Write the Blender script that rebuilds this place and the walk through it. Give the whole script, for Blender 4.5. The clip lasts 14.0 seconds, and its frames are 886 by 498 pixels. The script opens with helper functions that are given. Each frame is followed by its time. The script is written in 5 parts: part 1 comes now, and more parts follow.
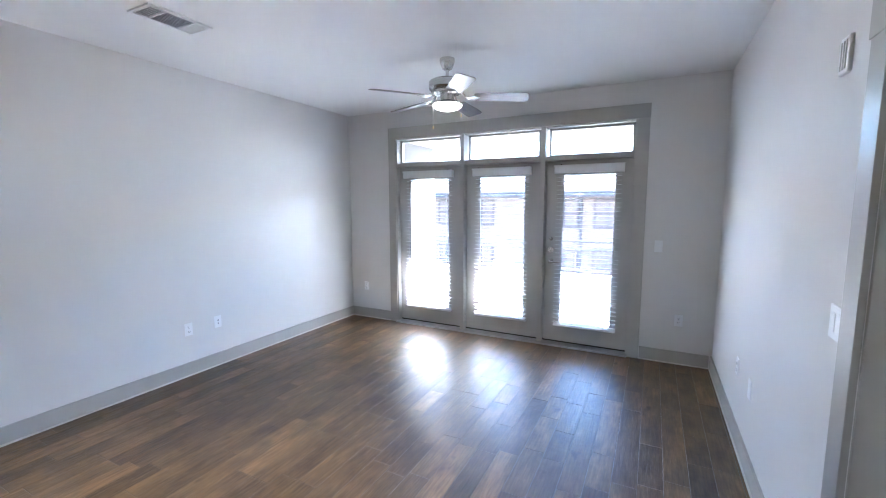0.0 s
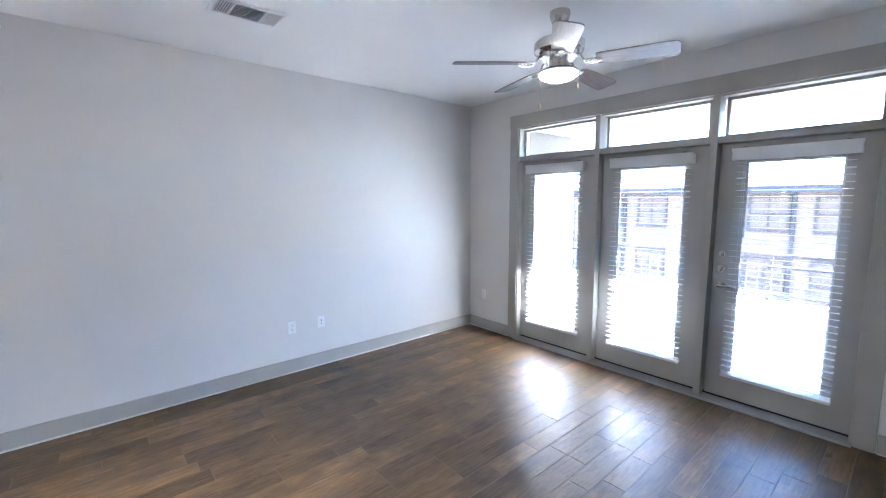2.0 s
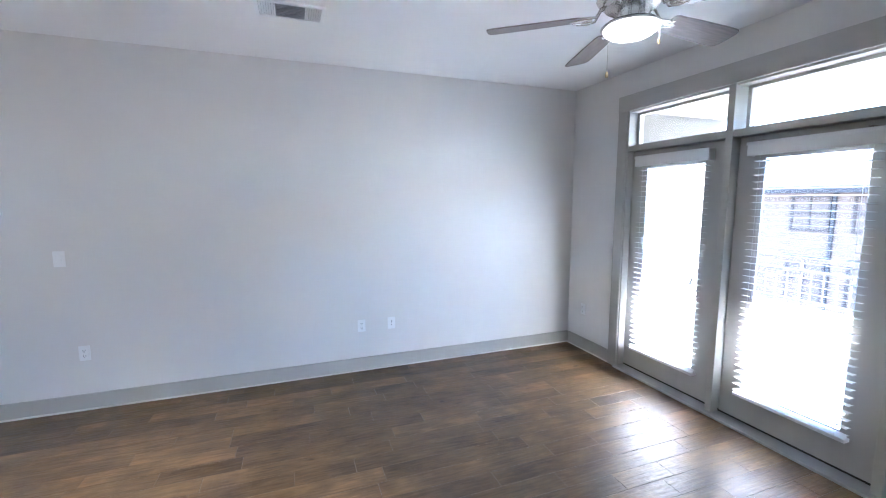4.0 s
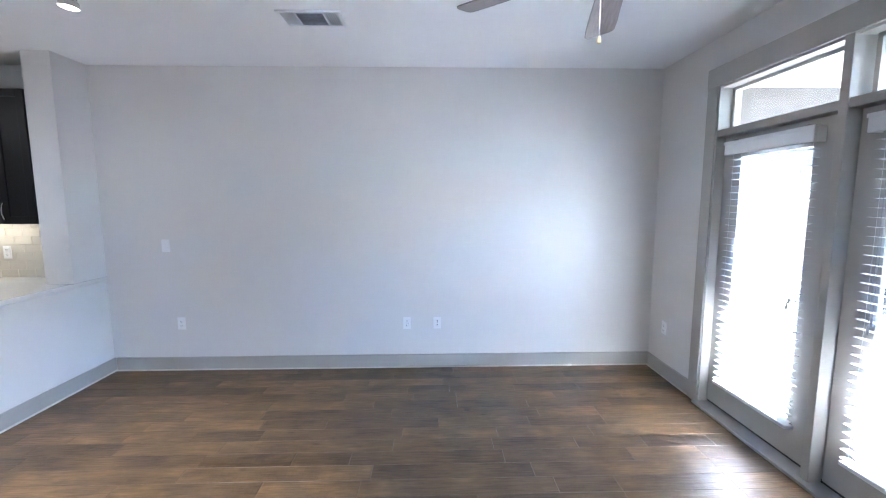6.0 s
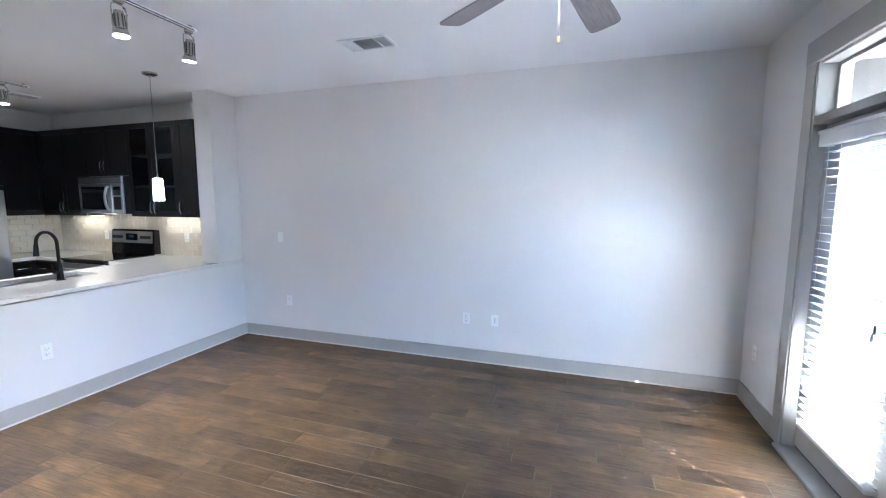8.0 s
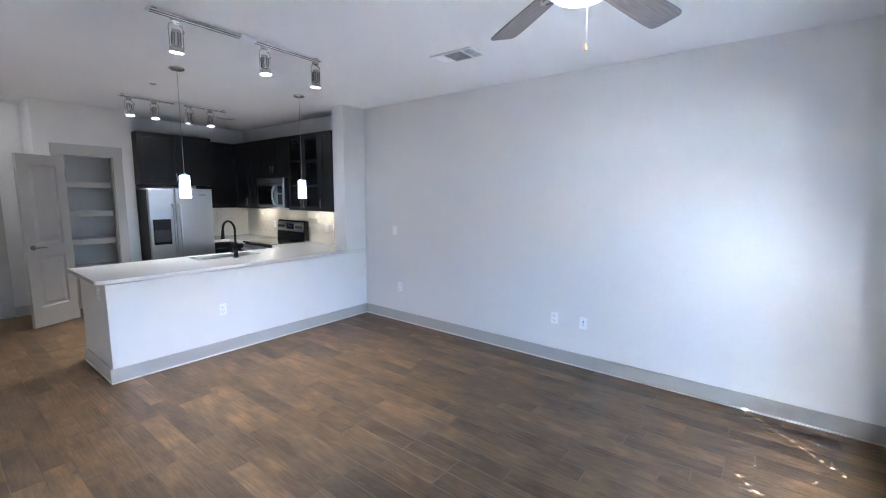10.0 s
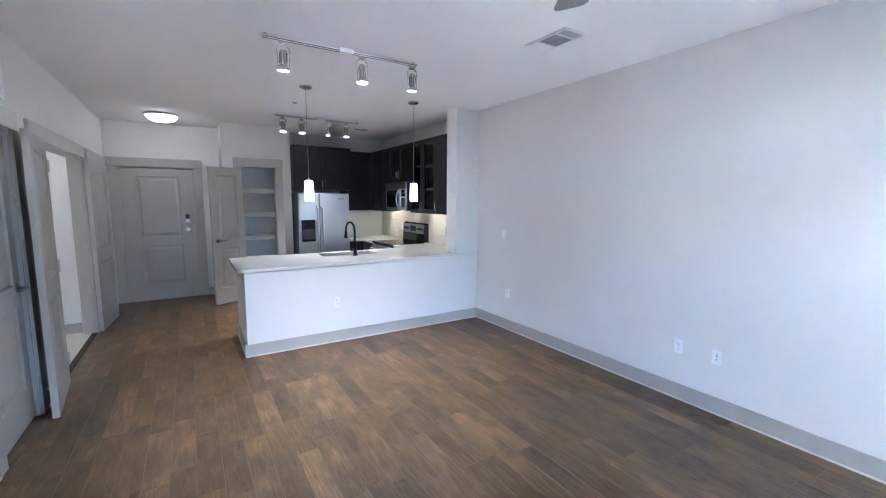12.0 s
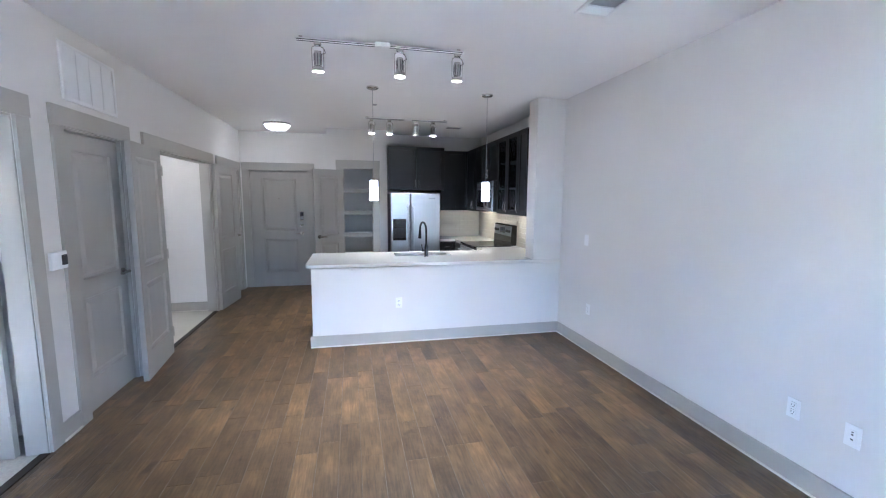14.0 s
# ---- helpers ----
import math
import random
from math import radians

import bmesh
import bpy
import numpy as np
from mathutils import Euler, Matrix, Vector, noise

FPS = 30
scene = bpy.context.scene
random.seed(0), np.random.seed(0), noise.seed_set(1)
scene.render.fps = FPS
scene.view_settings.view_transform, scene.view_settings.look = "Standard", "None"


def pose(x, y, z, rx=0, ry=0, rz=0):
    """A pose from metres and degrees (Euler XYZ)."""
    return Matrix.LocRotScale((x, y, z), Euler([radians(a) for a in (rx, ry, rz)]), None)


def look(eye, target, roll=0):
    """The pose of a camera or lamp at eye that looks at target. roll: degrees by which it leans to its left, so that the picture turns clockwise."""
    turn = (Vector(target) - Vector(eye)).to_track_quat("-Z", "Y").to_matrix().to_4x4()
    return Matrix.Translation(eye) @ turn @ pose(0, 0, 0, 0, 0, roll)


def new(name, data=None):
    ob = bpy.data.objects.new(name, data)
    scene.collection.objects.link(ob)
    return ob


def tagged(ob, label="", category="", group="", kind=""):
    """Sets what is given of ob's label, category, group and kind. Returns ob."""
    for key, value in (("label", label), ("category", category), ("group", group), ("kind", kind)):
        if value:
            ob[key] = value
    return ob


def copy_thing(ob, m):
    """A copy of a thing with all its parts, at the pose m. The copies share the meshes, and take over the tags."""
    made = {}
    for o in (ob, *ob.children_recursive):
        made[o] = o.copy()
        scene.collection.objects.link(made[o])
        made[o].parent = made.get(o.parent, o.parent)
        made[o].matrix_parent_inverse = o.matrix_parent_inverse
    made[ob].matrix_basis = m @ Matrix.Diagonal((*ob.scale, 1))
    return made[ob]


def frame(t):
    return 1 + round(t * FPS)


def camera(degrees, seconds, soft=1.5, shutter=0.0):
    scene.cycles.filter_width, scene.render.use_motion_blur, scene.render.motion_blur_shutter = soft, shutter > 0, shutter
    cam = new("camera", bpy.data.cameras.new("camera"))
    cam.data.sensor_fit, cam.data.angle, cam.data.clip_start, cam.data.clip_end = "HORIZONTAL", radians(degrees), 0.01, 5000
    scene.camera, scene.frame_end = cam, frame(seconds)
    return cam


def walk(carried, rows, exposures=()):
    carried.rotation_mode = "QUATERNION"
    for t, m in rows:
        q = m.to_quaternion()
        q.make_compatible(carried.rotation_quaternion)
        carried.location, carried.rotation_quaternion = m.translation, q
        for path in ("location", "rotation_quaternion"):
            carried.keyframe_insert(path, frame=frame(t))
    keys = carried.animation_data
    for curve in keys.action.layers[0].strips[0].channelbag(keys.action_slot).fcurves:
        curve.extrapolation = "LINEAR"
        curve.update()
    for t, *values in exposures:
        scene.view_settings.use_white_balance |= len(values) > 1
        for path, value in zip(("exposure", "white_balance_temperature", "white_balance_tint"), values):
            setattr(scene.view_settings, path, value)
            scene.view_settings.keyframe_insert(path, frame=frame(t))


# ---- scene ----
cam = camera(94.4, 14.0, soft=1.1)
PATH = [
    (0, (0.158, -0.031, 1.595), (-0.746, 1.738, 1.368), -0.1),
    (0.5, (0.135, 0.158, 1.585), (-0.936, 1.833, 1.363), -0.2),
    (1, (0.139, 0.384, 1.587), (-1.089, 1.947, 1.365), -0.1),
    (1.5, (0.128, 0.575, 1.602), (-1.238, 2.018, 1.369), -0.2),
    (2, (0.151, 0.815, 1.613), (-1.355, 2.109, 1.376), -0.2),
    (2.5, (0.156, 1.009, 1.596), (-1.46, 2.164, 1.365), -0.1),
    (3, (0.167, 1.183, 1.588), (-1.54, 2.201, 1.362), -0.2),
    (3.5, (0.196, 1.433, 1.613), (-1.607, 2.264, 1.372), -0.2),
    (4, (0.175, 1.605, 1.611), (-1.69, 2.287, 1.371), -0.1),
    (6.5, (0.196, 2.628, 1.569), (-1.787, 2.507, 1.341), -0.1),
    (7, (0.201, 2.829, 1.567), (-1.764, 2.536, 1.341), -0.0),
    (7.5, (0.212, 3.013, 1.576), (-1.721, 2.555, 1.35), 0.1),
    (8, (0.241, 3.187, 1.58), (-1.646, 2.566, 1.351), 0.1),
    (10.3, (0.184, 3.759, 1.62), (-1.323, 2.467, 1.375), 0.3),
    (10.5, (0.157, 3.795, 1.596), (-1.305, 2.451, 1.36), 0.2),
    (11, (0.04, 3.859, 1.591), (-1.296, 2.388, 1.358), 0.3),
    (11.5, (-0.121, 3.914, 1.594), (-1.309, 2.323, 1.357), 0.1),
    (12, (-0.3, 3.888, 1.597), (-1.343, 2.198, 1.36), 0.2),
    (12.5, (-0.51, 3.878, 1.592), (-1.401, 2.103, 1.354), 0.3),
    (13, (-0.717, 3.886, 1.613), (-1.454, 2.044, 1.368), 0.3),
    (13.5, (-0.936, 3.89, 1.603), (-1.517, 1.992, 1.359), 0.3),
    (14, (-1.158, 3.894, 1.605), (-1.59, 1.957, 1.363), 0.4),
]
walk(cam, [(t, look(eye, target, roll)) for t, eye, target, roll in PATH], exposures=[(0.0, 6.42, 5150, 14), (6.0, 6.40, 5080, 14), (10.0, 6.40, 5050, 14), (14.0, 6.52, 5030, 14)])

# ---- light ----
world = bpy.data.worlds.new("sky")
scene.world = world
world.use_nodes = True
wn = world.node_tree
wn.nodes.clear()
w_out = wn.nodes.new("ShaderNodeOutputWorld")
w_bg = wn.nodes.new("ShaderNodeBackground")
w_sky = wn.nodes.new("ShaderNodeTexSky")
w_sky.sky_type = "NISHITA"
w_sky.sun_disc = False
SUN_DIR = Vector((0.658, 0.567, 0.573)).normalized()
w_sky.sun_elevation = math.asin(SUN_DIR.z)
w_sky.sun_rotation = math.atan2(SUN_DIR.x, SUN_DIR.y)
w_sky.dust_density = 0.2
w_bg.inputs["Strength"].default_value = 0.065
wn.links.new(w_sky.outputs["Color"], w_bg.inputs["Color"])
wn.links.new(w_bg.outputs["Background"], w_out.inputs["Surface"])

sun_data = bpy.data.lights.new("sun", "SUN")
sun_data.energy, sun_data.angle, sun_data.color = 4.0, radians(0.5), (1.0, 0.95, 0.88)
sun = new("sun", sun_data)
sun.matrix_world = look((20, 17, 15), (20 - SUN_DIR.x, 17 - SUN_DIR.y, 15 - SUN_DIR.z))

# ---- dimensions ----
WX, EX, NY, HC = -3.60, 0.725, 4.50, 2.755     # west, east, north walls, ceiling
PY, PE = -0.575, -0.728                       # peninsula front and end
SY, KY, TY = -3.97, -3.78, -3.30              # entry wall, kitchen back wall, pantry wall
TOP = 0.90                                    # worktop


# ---- materials ----
def material(name, colour, rough=0.5, metal=0.0, var=0.06, scale=6.0, bump=0.0, bump_scale=60.0, stretch=(1, 1, 1),
             coat=0.0, rand=0.0, spec=0.5, emit=None, strength=0.0, rough_var=0.0, coords="Object"):
    m = bpy.data.materials.new(name)
    m.use_nodes = True
    nt = m.node_tree
    b = nt.nodes["Principled BSDF"]
    b.inputs["Roughness"].default_value = rough
    b.inputs["Metallic"].default_value = metal
    b.inputs["Specular IOR Level"].default_value = spec
    b.inputs["Coat Weight"].default_value = coat
    b.inputs["Coat Roughness"].default_value = 0.12
    tc = nt.nodes.new("ShaderNodeTexCoord")
    mp = nt.nodes.new("ShaderNodeMapping")
    mp.inputs["Scale"].default_value = stretch
    nt.links.new(tc.outputs[coords], mp.inputs["Vector"])
    n1 = nt.nodes.new("ShaderNodeTexNoise")
    n1.inputs["Scale"].default_value = scale
    n1.inputs["Detail"].default_value = 5
    nt.links.new(mp.outputs["Vector"], n1.inputs["Vector"])
    ramp = nt.nodes.new("ShaderNodeMapRange")
    ramp.inputs["From Min"].default_value, ramp.inputs["From Max"].default_value = 0.25, 0.75
    ramp.inputs["To Min"].default_value, ramp.inputs["To Max"].default_value = 1 - var, 1 + var
    nt.links.new(n1.outputs["Fac"], ramp.inputs["Value"])
    fac = ramp.outputs["Result"]
    if rand:
        oi = nt.nodes.new("ShaderNodeObjectInfo")
        r2 = nt.nodes.new("ShaderNodeMapRange")
        r2.inputs["To Min"].default_value, r2.inputs["To Max"].default_value = 1 - rand, 1 + rand
        nt.links.new(oi.outputs["Random"], r2.inputs["Value"])
        mul = nt.nodes.new("ShaderNodeMath")
        mul.operation = "MULTIPLY"
        nt.links.new(fac, mul.inputs[0])
        nt.links.new(r2.outputs["Result"], mul.inputs[1])
        fac = mul.outputs["Value"]
    hsv = nt.nodes.new("ShaderNodeHueSaturation")
    hsv.inputs["Color"].default_value = (*colour, 1)
    nt.links.new(fac, hsv.inputs["Value"])
    nt.links.new(hsv.outputs["Color"], b.inputs["Base Color"])
    if rough_var:
        rr = nt.nodes.new("ShaderNodeMapRange")
        rr.inputs["To Min"].default_value, rr.inputs["To Max"].default_value = max(0.02, rough - rough_var), rough + rough_var
        nt.links.new(n1.outputs["Fac"], rr.inputs["Value"])
        nt.links.new(rr.outputs["Result"], b.inputs["Roughness"])
    if bump:
        n2 = nt.nodes.new("ShaderNodeTexNoise")
        n2.inputs["Scale"].default_value = bump_scale
        n2.inputs["Detail"].default_value = 4
        nt.links.new(mp.outputs["Vector"], n2.inputs["Vector"])
        bp = nt.nodes.new("ShaderNodeBump")
        bp.inputs["Strength"].default_value = bump
        bp.inputs["Distance"].default_value = 0.002
        nt.links.new(n2.outputs["Fac"], bp.inputs["Height"])
        nt.links.new(bp.outputs["Normal"], b.inputs["Normal"])
    if emit:
        b.inputs["Emission Color"].default_value = (*emit, 1)
        b.inputs["Emission Strength"].default_value = strength
    return m


def glass_material(name, tint=(1, 1, 1), bumpy=0.0):
    m = bpy.data.materials.new(name)
    m.use_nodes = True
    nt = m.node_tree
    nt.nodes.clear()
    out = nt.nodes.new("ShaderNodeOutputMaterial")
    mix = nt.nodes.new("ShaderNodeMixShader")
    clear = nt.nodes.new("ShaderNodeBsdfTransparent")
    clear.inputs["Color"].default_value = (*tint, 1)
    gloss = nt.nodes.new("ShaderNodeBsdfGlossy")
    gloss.inputs["Roughness"].default_value = 0.02
    lw = nt.nodes.new("ShaderNodeLayerWeight")
    lw.inputs["Blend"].default_value = 0.5
    pw = nt.nodes.new("ShaderNodeMath")
    pw.operation = "POWER"
    pw.inputs[1].default_value = 5.0
    nt.links.new(lw.outputs["Facing"], pw.inputs[0])
    ma = nt.nodes.new("ShaderNodeMath")
    ma.operation = "MULTIPLY_ADD"
    ma.inputs[1].default_value, ma.inputs[2].default_value = 0.5, 0.03
    nt.links.new(pw.outputs[0], ma.inputs[0])
    nt.links.new(ma.outputs[0], mix.inputs["Fac"])
    nt.links.new(clear.outputs["BSDF"], mix.inputs[1])
    nt.links.new(gloss.outputs["BSDF"], mix.inputs[2])
    if bumpy:
        n2 = nt.nodes.new("ShaderNodeTexNoise")
        n2.inputs["Scale"].default_value = 35
        bp = nt.nodes.new("ShaderNodeBump")
        bp.inputs["Strength"].default_value, bp.inputs["Distance"].default_value = bumpy, 0.01
        nt.links.new(n2.outputs["Fac"], bp.inputs["Height"])
        nt.links.new(bp.outputs["Normal"], gloss.inputs["Normal"])
    nt.links.new(mix.outputs["Shader"], out.inputs["Surface"])
    return m


def wood_floor_material(name, island=False):
    """Brown hand-scraped boards: tone by board, streaked grain, knots, shallow scrape marks."""
    m = bpy.data.materials.new(name)
    m.use_nodes = True
    nt = m.node_tree
    L = nt.links.new
    b = nt.nodes["Principled BSDF"]
    tc = nt.nodes.new("ShaderNodeTexCoord")
    if island:
        rnd = nt.nodes.new("ShaderNodeNewGeometry").outputs["Random Per Island"]
    else:
        rnd = nt.nodes.new("ShaderNodeObjectInfo").outputs["Random"]
    off = nt.nodes.new("ShaderNodeMath")
    off.operation = "MULTIPLY"
    off.inputs[1].default_value = 47.0
    L(rnd, off.inputs[0])
    comb = nt.nodes.new("ShaderNodeCombineXYZ")
    L(off.outputs[0], comb.inputs["X"])
    L(off.outputs[0], comb.inputs["Z"])
    add = nt.nodes.new("ShaderNodeVectorMath")
    L(tc.outputs["Object"], add.inputs[0])
    L(comb.outputs[0], add.inputs[1])

    def noise_at(scale, stretch, detail=5, rough=0.6):
        mp = nt.nodes.new("ShaderNodeMapping")
        mp.inputs["Scale"].default_value = stretch
        L(add.outputs[0], mp.inputs["Vector"])
        n = nt.nodes.new("ShaderNodeTexNoise")
        n.inputs["Scale"].default_value, n.inputs["Detail"].default_value, n.inputs["Roughness"].default_value = scale, detail, rough
        L(mp.outputs[0], n.inputs["Vector"])
        return n.outputs["Fac"]

    grain = noise_at(9, (9, 0.7, 1), 7, 0.65)
    blotch = noise_at(4, (1.6, 0.8, 1), 3)
    knots = noise_at(7, (1.2, 0.6, 1), 2)
    tone = nt.nodes.new("ShaderNodeValToRGB")
    e = tone.color_ramp.elements
    e[0].position, e[0].color = 0.0, (0.052, 0.0320, 0.0150, 1)
    e[1].position, e[1].color = 1.0, (0.285, 0.172, 0.078, 1)
    x = tone.color_ramp.elements.new(0.55)
    x.color = (0.150, 0.091, 0.041, 1)
    mixv = nt.nodes.new("ShaderNodeMath")
    mixv.operation = "MULTIPLY_ADD"
    mixv.inputs[1].default_value = 0.42
    L(rnd, mixv.inputs[0])
    bl = nt.nodes.new("ShaderNodeMapRange")
    bl.inputs["From Min"].default_value, bl.inputs["From Max"].default_value = 0.3, 0.7
    bl.inputs["To Min"].default_value, bl.inputs["To Max"].default_value = -0.04, 0.50
    L(blotch, bl.inputs["Value"])
    L(bl.outputs[0], mixv.inputs[2])
    L(mixv.outputs[0], tone.inputs["Fac"])
    gr = nt.nodes.new("ShaderNodeMapRange")
    gr.inputs["From Min"].default_value, gr.inputs["From Max"].default_value = 0.3, 0.7
    gr.inputs["To Min"].default_value, gr.inputs["To Max"].default_value = 0.62, 1.34
    L(grain, gr.inputs["Value"])
    kn = nt.nodes.new("ShaderNodeMapRange")
    kn.inputs["From Min"].default_value, kn.inputs["From Max"].default_value = 0.68, 0.76
    kn.inputs["To Min"].default_value, kn.inputs["To Max"].default_value = 1.0, 0.45
    L(knots, kn.inputs["Value"])
    mm = nt.nodes.new("ShaderNodeMath")
    mm.operation = "MULTIPLY"
    L(gr.outputs[0], mm.inputs[0])
    L(kn.outputs[0], mm.inputs[1])
    hsv = nt.nodes.new("ShaderNodeHueSaturation")
    L(tone.outputs["Color"], hsv.inputs["Color"])
    L(mm.outputs[0], hsv.inputs["Value"])
    L(hsv.outputs["Color"], b.inputs["Base Color"])
    scrape = noise_at(5, (13, 1.3, 1), 3)
    ripple = noise_at(16, (1.2, 2.2, 1), 2)
    sm = nt.nodes.new("ShaderNodeMath")
    sm.operation = "MULTIPLY_ADD"
    sm.inputs[1].default_value = 0.38
    L(ripple, sm.inputs[0])
    L(scrape, sm.inputs[2])
    bp = nt.nodes.new("ShaderNodeBump")
    bp.inputs["Strength"].default_value, bp.inputs["Distance"].default_value = 0.8, 0.004
    L(sm.outputs[0], bp.inputs["Height"])
    bp2 = nt.nodes.new("ShaderNodeBump")
    bp2.inputs["Strength"].default_value, bp2.inputs["Distance"].default_value = 0.25, 0.0015
    L(grain, bp2.inputs["Height"])
    L(bp.outputs["Normal"], bp2.inputs["Normal"])
    L(bp2.outputs["Normal"], b.inputs["Normal"])
    rr = nt.nodes.new("ShaderNodeMapRange")
    rr.inputs["To Min"].default_value, rr.inputs["To Max"].default_value = 0.29, 0.46
    L(grain, rr.inputs["Value"])
    L(rr.outputs[0], b.inputs["Roughness"])
    b.inputs["Specular IOR Level"].default_value = 0.43
    return m


M_WALL = material("wall_paint", (0.78, 0.76, 0.725), 0.75, spec=0.2, var=0.02, scale=1.2, bump=0.12, bump_scale=90)
M_CEIL = material("ceiling_paint", (0.88, 0.87, 0.85), 0.8, var=0.015, scale=1.0, bump=0.15, bump_scale=120)
M_TRIM = material("taupe_trim_paint", (0.45, 0.43, 0.385), 0.38, var=0.03, scale=3, bump=0.05, bump_scale=40)
M_DOOR = material("taupe_door_paint", (0.45, 0.43, 0.39), 0.42, var=0.03, scale=3, bump=0.1, bump_scale=70, stretch=(3, 3, 0.6))
M_WHITE = material("white_plastic", (0.82, 0.82, 0.80), 0.35, var=0.02)
M_SHOE = material("pale_caulk", (0.72, 0.69, 0.63), 0.5, var=0.04)
M_SLAT = material("white_blind_vinyl", (0.84, 0.84, 0.83), 0.75, spec=0.08, var=0.02, bump=0.03)
M_DARK = material("black_plastic", (0.015, 0.015, 0.016), 0.35, var=0.1)
M_SLOT = material("outlet_slot", (0.10, 0.10, 0.10), 0.6)
M_NICKEL = material("brushed_nickel", (0.56, 0.54, 0.51), 0.27, 1.0, var=0.05, bump=0.04, bump_scale=200)
M_STEEL = material("stainless_steel", (0.60, 0.61, 0.62), 0.30, 1.0, var=0.04, scale=2, stretch=(40, 40, 1), rough_var=0.05)
M_ALU = material("aluminium_sill", (0.50, 0.50, 0.50), 0.55, 0.7, var=0.08)
M_CAB = material("espresso_cabinet", (0.0095, 0.0086, 0.0086), 0.30, spec=0.35, var=0.18, scale=5, stretch=(6, 6, 0.6), bump=0.06, bump_scale=30)
M_QUARTZ = material("white_quartz", (0.80, 0.78, 0.73), 0.11, var=0.03, scale=45, coat=0.2)
M_TILE = material("cream_glazed_tile", (0.70, 0.66, 0.57), 0.18, var=0.02, scale=4, rand=0.015)
M_GROUT = material("grout", (0.69, 0.65, 0.56), 0.8, var=0.05, scale=30, bump=0.2)
M_FAUCET = material("matt_black_metal", (0.018, 0.017, 0.017), 0.32, 0.6, var=0.1)
M_BLACKGLASS = material("black_glass", (0.006, 0.006, 0.007), 0.06, var=0.0, coat=0.5)
M_BLADE = material("grey_brown_fan_blade", (0.22, 0.185, 0.165), 0.34, var=0.25, scale=10, stretch=(0.7, 8, 1), bump=0.05, bump_scale=30, coat=0.3)
M_GLASS = glass_material("window_glass")
M_CABGLASS = glass_material("seeded_glass", (0.55, 0.58, 0.6), 0.35)
M_SHELFGLASS = material("cabinet_shelf_edge", (0.25, 0.25, 0.25), 0.4)
M_FLOOR = wood_floor_material("scraped_wood")
M_FLOOR_FAR = wood_floor_material("scraped_wood_run", True)
# edge wear plus window glints on the bevels, both put into the colour
M_EDGE = material("worn_glint_edge", (0.125, 0.082, 0.045), 0.34, var=0.3, scale=12)
M_SUB = material("dark_joint", (0.03, 0.02, 0.014), 0.7, var=0.2)
M_CARPET = material("pale_carpet", (0.55, 0.52, 0.47), 0.95, var=0.12, scale=60, bump=0.6, bump_scale=220)
M_VINYL = material("cream_floor_tile", (0.66, 0.62, 0.54), 0.35, var=0.05, scale=5)
M_GLOW = material("lit_bowl", (0.9, 0.9, 0.88), 0.4, emit=(1.0, 0.89, 0.73), strength=0.23)
M_SHADE = material("lit_glass_shade", (0.9, 0.9, 0.9), 0.3, emit=(0.93, 0.96, 1.0), strength=0.14)
M_LENS = material("lit_lamp_lens", (0.9, 0.9, 0.85), 0.3, emit=(1.0, 0.90, 0.72), strength=0.9)
M_STRIP = material("lit_strip", (0.9, 0.9, 0.85), 0.3, emit=(1.0, 0.82, 0.55), strength=0.26)
M_PANEL = material("satin_steel_panel", (0.40, 0.40, 0.41), 0.4, 0.9, var=0.04, scale=2, stretch=(40, 40, 1))
M_BLUELED = material("blue_display", (0.02, 0.03, 0.06), 0.2, emit=(0.3, 0.45, 1.0), strength=0.0006)
M_PLATE = material("white_wall_plate", (0.89, 0.89, 0.88), 0.32, var=0.01)
M_GRILLE = material("white_vent_enamel", (0.86, 0.86, 0.85), 0.4, var=0.02)
M_VENTDARK = material("vent_shadow_box", (0.50, 0.50, 0.51), 0.8)
M_FILTER = material("grey_vent_mesh", (0.40, 0.40, 0.41), 0.8, var=0.1, scale=80)
M_DECK = material("pale_concrete", (0.62, 0.60, 0.56), 0.8, var=0.06, scale=3, bump=0.2, bump_scale=40)
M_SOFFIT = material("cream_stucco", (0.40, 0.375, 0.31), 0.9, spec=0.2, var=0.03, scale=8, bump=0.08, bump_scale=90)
# cream stucco darkened in the base colour to offset the direct sun
M_STUCCO = material("sun_dimmed_stucco", (0.15, 0.142, 0.127), 0.9, spec=0.2, var=0.04, scale=8, bump=0.08, bump_scale=90)
M_RAIL = material("grey_rail_metal", (0.055, 0.050, 0.052), 0.45, 0.3, var=0.05)
# pale siding darkened and warmed in the base colour to offset skylight overexposure
M_SIDING = material("dimmed_lap_siding", (0.108, 0.080, 0.064), 0.8, spec=0.15, var=0.05, scale=3, rand=0.04)
M_ROOF = material("slate_grey_shingle", (0.018, 0.0155, 0.0155), 0.85, var=0.2, scale=12, bump=0.4)
M_WINFRAME = material("charcoal_window_frame", (0.036, 0.028, 0.025), 0.7, spec=0.15)
M_FARGLASS = material("far_window_glass", (0.080, 0.061, 0.051), 0.7, spec=0.1, var=0.05)
M_GROUND = material("pale_asphalt", (0.16, 0.16, 0.155), 0.9, var=0.15, scale=0.4, bump=0.2)
M_BRASS = material("pale_chain_pull", (0.62, 0.48, 0.25), 0.35, 0.7)


